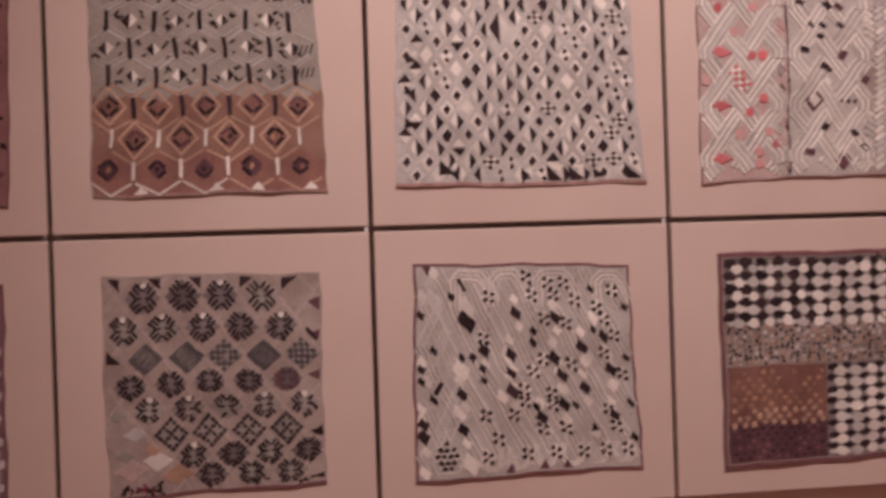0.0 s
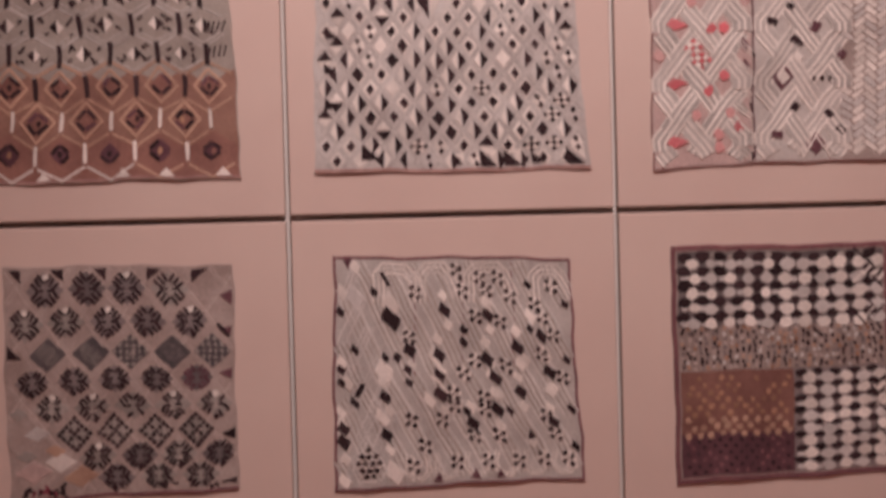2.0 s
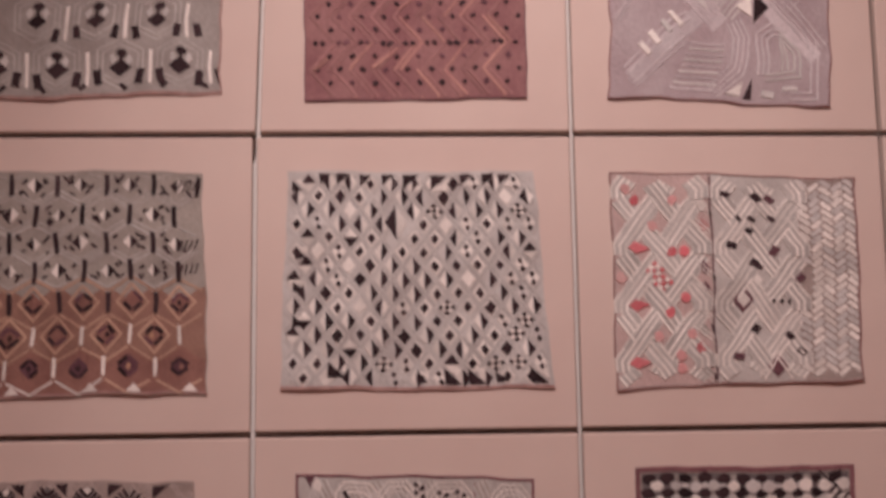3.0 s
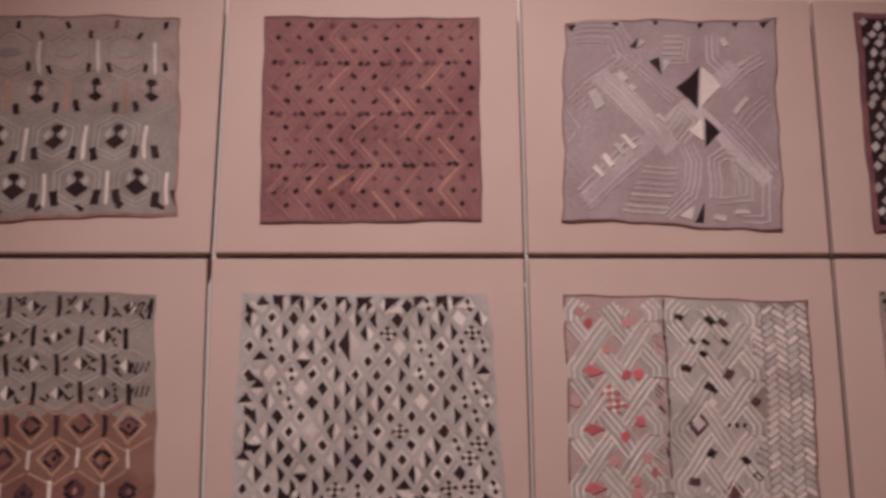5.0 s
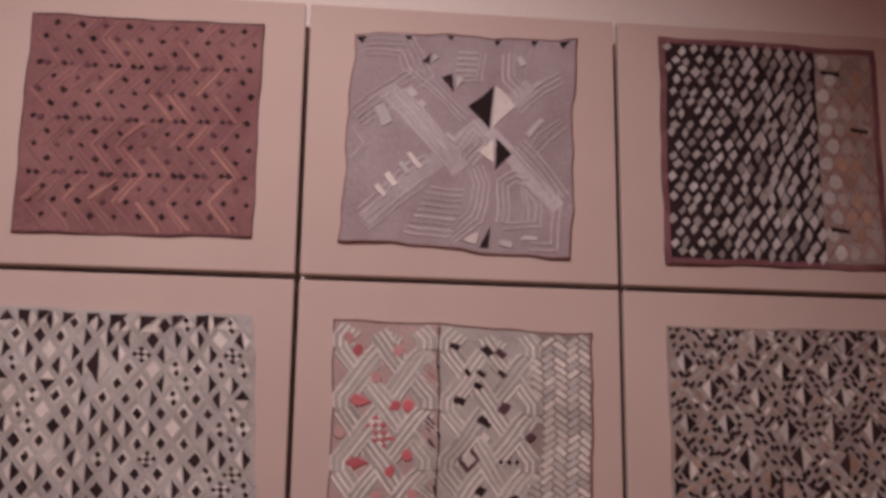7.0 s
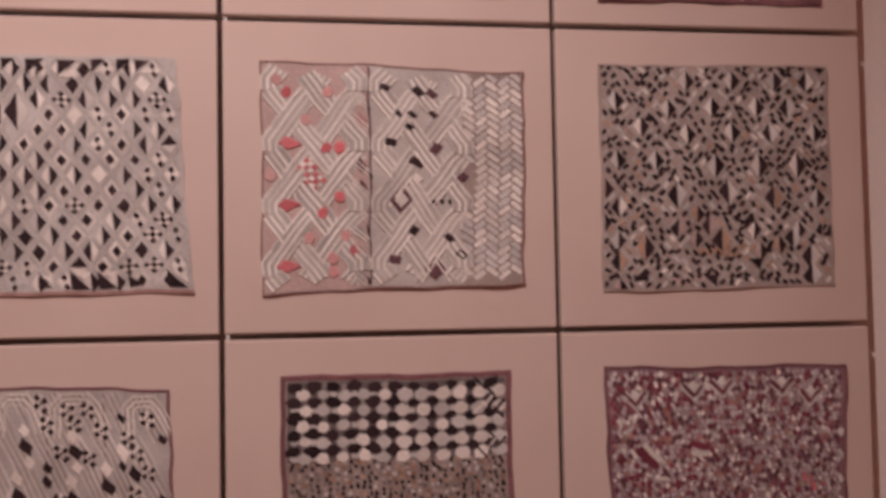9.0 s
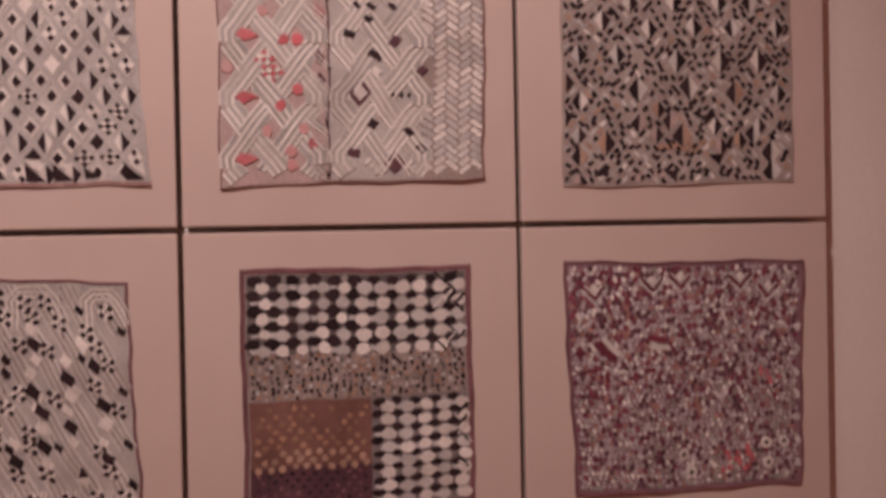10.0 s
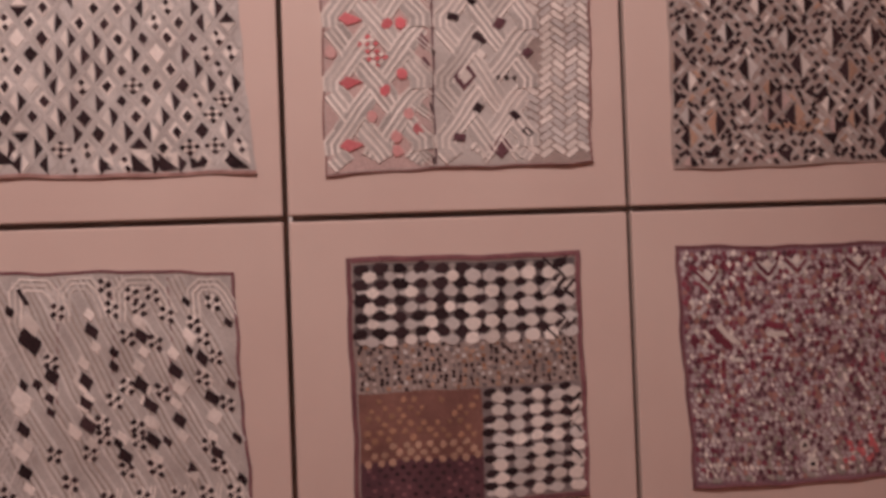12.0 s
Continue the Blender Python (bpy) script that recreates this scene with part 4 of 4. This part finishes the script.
def spindles():
    """Taupe ground with black spindle motifs, pale upright bars and dark slanting dashes."""
    c = Cloth("taupe raffia textile with black spindle motifs and pale upright bars", (-1.315, 2.738), (-0.801, 2.735), (-0.789, 2.258), (-1.318, 2.243), TAUPE, 83, 0.0035, FRAY, 0.007)
    r = c.r
    c.field("grey_field", 0.01, 0.99, 0.45, 0.985, GREY, 0.0004)
    rows = ((0.185, 0.0, 0.5), (0.385, 0.115, 0.75), (0.61, 0.215, 1.0), (0.835, 0.06, 1.15))
    for k, (v, du, big) in enumerate(rows):
        for i in range(5):
            u = du + 0.257 * (i - (1 if k == 2 else 0)) + r.uniform(-0.01, 0.01)
            if u > 0.97 or u < 0.03:
                continue
            s = 0.03 * big
            if k == 0:
                c.blob("faded_oval", u, v, 0.055, 0.03, GREY, 0.0014, 8, split=True)
            else:
                c.blob("spindle_top", u + 0.004, v - 0.045, 0.027 + 0.3 * (s - 0.03), 0.022, BLACK, 0.0024, 6, split=True)
                c.bar("spindle_neck", u, v - 0.02, 0.035, 0.013, 90, BLACK, 0.0022, split=True)
                c.dia("spindle_base", u, v + 0.025, s * 1.5, s * 1.25, BLACK, 0.0026, split=True)
                c.dia("cream_tuft", u - 0.034, v - 0.014, 0.017, 0.028, PALE if k > 1 else TAN, 0.0016)
                c.dia("cream_tuft", u + 0.034, v - 0.014, 0.017, 0.028, PALE if k > 1 else TAN, 0.0016)
            m = u + 0.128
            if m < 0.97:
                c.bar("pale_bar", m, v + 0.03, 0.17, 0.016, 90, CREAM if k > 1 else (SAND if k == 1 else PALE), 0.002, split=True)
                for sgn in (-1, 1):
                    c.bar("dark_dash", m + sgn * 0.044, v + 0.078 + r.uniform(-0.008, 0.008), 0.046 + 0.010 * k, 0.021 + 0.005 * k, 90 - sgn * 9, BLACK, 0.0024, split=True)
            c.lines("pale_hexagon", [(u, v - 0.1), (u + 0.085, v - 0.05), (u + 0.085, v + 0.06), (u, v + 0.11), (u - 0.085, v + 0.06), (u - 0.085, v - 0.05), (u, v - 0.1)], 2, 0.021, 0.009, 0.0012, STONE if k < 2 else ASH)
    for i in range(9):
        c.bar("dark_dash", 0.06 + 0.11 * i, 0.075 + (0.025 if i % 2 else -0.03), 0.04, 0.02, r.choice((60, 90, 120)), BLACK if i % 3 else PLUM, 0.0022, split=True)
    for i in range(6):
        c.bar("dark_dash", 0.08 + 0.17 * i, 0.95, 0.04, 0.02, 45 if i % 2 else -45, BLACK, 0.0022, split=True)
    c.strip("hem", [(0, 0.99), (1, 0.99)], 0.016, 0.0014, FRAY, 24)
    c.done()


def chevrons(label, tl, tr, br, bl, seed):
    """Rose-brown ground with sideways chevrons of tan thread and small dark dots between."""
    c = Cloth(label, tl, tr, br, bl, ROSE, seed, 0.0018, PLUM, 0.006)
    r = c.r
    def swing(v):
        return 0.105 * abs(((v - 0.23) / 0.25) % 1 * 2 - 1)

    turns = [0.012] + [0.105 + 0.125 * q for q in range(8) if 0.105 + 0.125 * q < 0.985] + [0.988]
    for k in range(-1, 11):
        for off, m in ((0.0, ROSELINE), (0.027, ROSELINE)):
            for va, vb in zip(turns, turns[1:]):
                a = (0.1 * k + off + swing(va) + r.uniform(-0.004, 0.004), va)
                b = (0.1 * k + off + swing(vb), vb)
                if min(a[0], b[0]) > 0.01 and max(a[0], b[0]) < 0.99 and r.random() < 0.86:
                    m = ROSELINE if r.random() < 0.06 + 0.5 * a[0] * a[1] else MILD
                    c.strip("tan_chevron", [a, b], 0.015, 0.0013, m, 3)
        for q in range(-4, 13):
            v = 0.23 + 0.0625 * q
            u = 0.1 * k + swing(v) + 0.063 + r.uniform(-0.005, 0.005)
            if not 0.02 < v < 0.98:
                continue
            for d in ((-0.016, 0.016) if q % 4 == 0 else (0.0,)):
                if 0.02 < u + d < 0.98:
                    w = r.uniform(0.012, 0.018)
                    c.dia("dark_dot", u + d, v, w * (1.1 if d else 1), w, BLACK if r.random() < 0.72 else PLUM, 0.0022, lean=r.uniform(-0.5, 0.5))
    for u, v, l in ((0.47, 0.53, 0.13), (0.36, 0.80, 0.16), (0.07, 0.83, 0.09)):
        c.bar("pale_darn", u, v, l, 0.016, -40, ROSELINE, 0.0024, split=True)
    c.done()


def lilac():
    """Lilac-grey ground with faint stepped bands, a black and cream hourglass and cream tufts."""
    c = Cloth("lilac-grey raffia textile with a black and cream hourglass and faint bands", (0.107, 2.738), (0.622, 2.752), (0.602, 2.226), (0.086, 2.252), LILAC, 97, 0.0042, ROSE, 0.006)
    r = c.r
    for u in (0.03, 0.235, 0.42, 0.63, 0.80, 0.94):
        s = 0.024 if u in (0.03, 0.94) else 0.016
        c.poly("black_tuft", [(u - s, 0.012), (u + s, 0.012), (u, 0.012 + 1.5 * s)], BLACK, 0.0024, split=True)
    T = lambda lay, m, *p: c.poly(lay, p, m, 0.0028, split=True)
    T("black_triangle", BLACK, (0.525, 0.335), (0.635, 0.225), (0.635, 0.445))
    T("cream_triangle", CREAM, (0.64, 0.225), (0.745, 0.32), (0.64, 0.445))
    T("black_triangle", BLACK, (0.655, 0.48), (0.725, 0.545), (0.65, 0.625))
    T("cream_triangle", CREAM, (0.645, 0.485), (0.575, 0.55), (0.645, 0.60))
    T("black_triangle", BLACK, (0.40, 0.215), (0.45, 0.19), (0.455, 0.275))
    T("cream_triangle", PALE, (0.465, 0.20), (0.505, 0.20), (0.465, 0.26))
    T("black_triangle", BLACK, (0.30, 0.13), (0.335, 0.09), (0.335, 0.15))
    T("cream_triangle", PALE, (0.345, 0.10), (0.375, 0.12), (0.345, 0.15))
    T("black_triangle", BLACK, (0.64, 0.875), (0.645, 0.975), (0.605, 0.975))
    T("cream_triangle", CREAM, (0.60, 0.90), (0.595, 0.97), (0.53, 0.965))
    L = lambda pts, n, gap, w=0.010, m=LILACLINE: c.lines("pale_band", pts, n, gap, w, 0.0016, m, 4)
    for pts, w in (([(0.16, 0.27), (0.50, 0.64)], 0.10), ([(0.10, 0.90), (0.42, 0.58), (0.60, 0.42), (0.80, 0.22)], 0.085), ([(0.60, 0.42), (0.93, 0.78)], 0.075)):
        c.strip("broad_band", pts, w, 0.0007, LILACLINE, 8)
    L([(0.20, 0.30), (0.47, 0.60)], 5, 0.022, 0.013)
    L([(0.25, 0.16), (0.40, 0.30), (0.52, 0.40)], 3, 0.02)
    L([(0.08, 0.86), (0.28, 0.64), (0.36, 0.60)], 2, 0.03, 0.012)
    L([(0.10, 0.93), (0.20, 0.84), (0.34, 0.70)], 3, 0.024, 0.009)
    L([(0.47, 0.55), (0.56, 0.44), (0.61, 0.50), (0.53, 0.60)], 3, 0.024, 0.009, PALE)
    L([(0.37, 0.74), (0.37, 0.745)], 1, 0.02)
    for k in range(9):
        L([(0.37 - 0.012 * k, 0.73 + 0.027 * k), (0.52 - 0.006 * k, 0.735 + 0.027 * k)], 1, 0.02, 0.011, PALE if k % 2 else LILACLINE)
    L([(0.56, 0.62), (0.60, 0.70), (0.57, 0.85), (0.47, 0.96)], 4, 0.022, 0.009)
    L([(0.69, 0.86), (0.69, 0.68), (0.74, 0.64), (0.80, 0.66)], 3, 0.024, 0.011)
    L([(0.79, 0.84), (0.78, 0.68), (0.84, 0.76), (0.85, 0.86), (0.70, 0.87)], 2, 0.026, 0.011, PALE)
    L([(0.92, 0.70), (0.93, 0.95), (0.82, 0.96)], 2, 0.03, 0.009)
    L([(0.46, 0.13), (0.55, 0.125)], 4, 0.028, 0.012, PALE)
    L([(0.57, 0.08), (0.57, 0.20), (0.47, 0.21)], 2, 0.02, 0.008)
    L([(0.69, 0.08), (0.70, 0.20), (0.76, 0.26)], 3, 0.026, 0.010)
    L([(0.75, 0.33), (0.85, 0.23), (0.93, 0.19)], 3, 0.026, 0.009)
    L([(0.75, 0.50), (0.86, 0.62), (0.95, 0.74)], 4, 0.024, 0.009)
    L([(0.79, 0.55), (0.88, 0.46), (0.96, 0.40)], 3, 0.026, 0.008)
    L([(0.03, 0.45), (0.09, 0.54), (0.03, 0.62)], 2, 0.018, 0.009)
    L([(0.04, 0.06), (0.22, 0.06), (0.30, 0.20), (0.14, 0.33), (0.04, 0.42)], 5, 0.026, 0.007)
    for i, (u, v) in enumerate(((0.16, 0.76), (0.20, 0.71), (0.25, 0.66), (0.295, 0.62))):
        c.bar("cream_tuft", u, v, 0.075 + 0.01 * (i % 2), 0.026, 52, CREAM if i != 2 else PALE, 0.003, split=True)
    for u, v, l, w, d in ((0.155, 0.40, 0.10, 0.05, 60), (0.275, 0.29, 0.06, 0.034, 50), (0.32, 0.35, 0.04, 0.034, 40), (0.75, 0.11, 0.05, 0.03, 60), (0.83, 0.42, 0.11, 0.026, -48), (0.83, 0.215, 0.06, 0.022, -30), (0.42, 0.535, 0.06, 0.024, 45), (0.46, 0.49, 0.05, 0.022, 45), (0.82, 0.925, 0.07, 0.018, 0), (0.72, 0.95, 0.06, 0.03, 10)):
        c.bar("cream_tuft", u, v, l, w, d, PALE, 0.0024, split=True)
    c.done()


def zigzags():
    """Black and white slanted lozenges, with a tan lattice down one side, edged in plum."""
    c = Cloth("black and white lozenge raffia textile with a tan lattice", (0.820, 2.772), (1.352, 2.768), (1.352, 2.226), (0.818, 2.224), BLACK, 103, 0.0022, HEM, 0.028)
    r = c.r
    c.field("tan_field", 0.71, 0.972, 0.028, 0.972, TAUPE, 0.0008)
    for k in range(20):
        for i in range(13):
            u = 0.045 + 0.056 * i + (0.028 if k % 2 else 0) + r.uniform(-0.01, 0.01)
            v = 0.05 + 0.0475 * k + r.uniform(-0.01, 0.01)
            if u > 0.70:
                continue
            tall = 1.0 + 0.5 * min(1, max(0, (u - 0.2) * 3))
            c.dia("white_lozenge", u, v, r.uniform(0.016, 0.024), r.uniform(0.021, 0.029) * tall, r.choice((PALE, ASH, GREY, PALE, ASH)), r.uniform(0.0016, 0.0026), split=True, lean=r.uniform(0.05, 0.3))
    for k in range(12):
        for i in range(4):
            u, v = 0.745 + 0.065 * i + (0.032 if k % 2 else 0), 0.07 + 0.078 * k
            if u < 0.96:
                c.blob("cream_lozenge", u, v, 0.033 if i < 1 else 0.026, 0.036, PALE if i < 1 else r.choice((TAN, SAND, TAUPE)), 0.002, 8, split=True)
    for k in range(-5, 12):
        for s in (1, -1):
            pts = [(0.72 + 0.125 * t * 2, 0.08 * k + s * 0.31 * t + (0.31 if s < 0 else 0)) for t in (0, 0.5, 1)]
            pts = [p for p in pts if 0.04 < p[1] < 0.96]
            if len(pts) > 1:
                c.lines("tan_lattice", pts, 1, 0.02, 0.010, 0.0012, ROSELINE, 2)
    for u, v in ((0.78, 0.12), (0.9, 0.38), (0.78, 0.83)):
        c.bar("black_bar", u, v, 0.09, 0.018, 4, BLACK, 0.0028, split=True)
    c.done()


hexagons()
triangles()
diamonds()
slants()
knots()
half_triangles()
patchwork()
speckled("plum and wine raffia textile covered with tiny cream lozenges, red tufts", (0.811, 1.418), (1.381, 1.410), (1.370, 0.900), (0.834, 0.902), 79)
spindles()
chevrons("rose-brown raffia textile with tan chevrons and small dark dots", (-0.606, 2.740), (-0.098, 2.744), (-0.100, 2.248), (-0.606, 2.240), 89)
lilac()
zigzags()
chevrons("purple-brown raffia textile with dark dots, at the end of the grid", (-2.055, 2.075), (-1.505, 2.070), (-1.517, 1.572), (-2.06, 1.575), 109)
speckled("plum and cream speckled raffia textile at the end of the grid", (-2.06, 1.41), (-1.536, 1.400), (-1.541, 0.90), (-2.06, 0.90), 113)
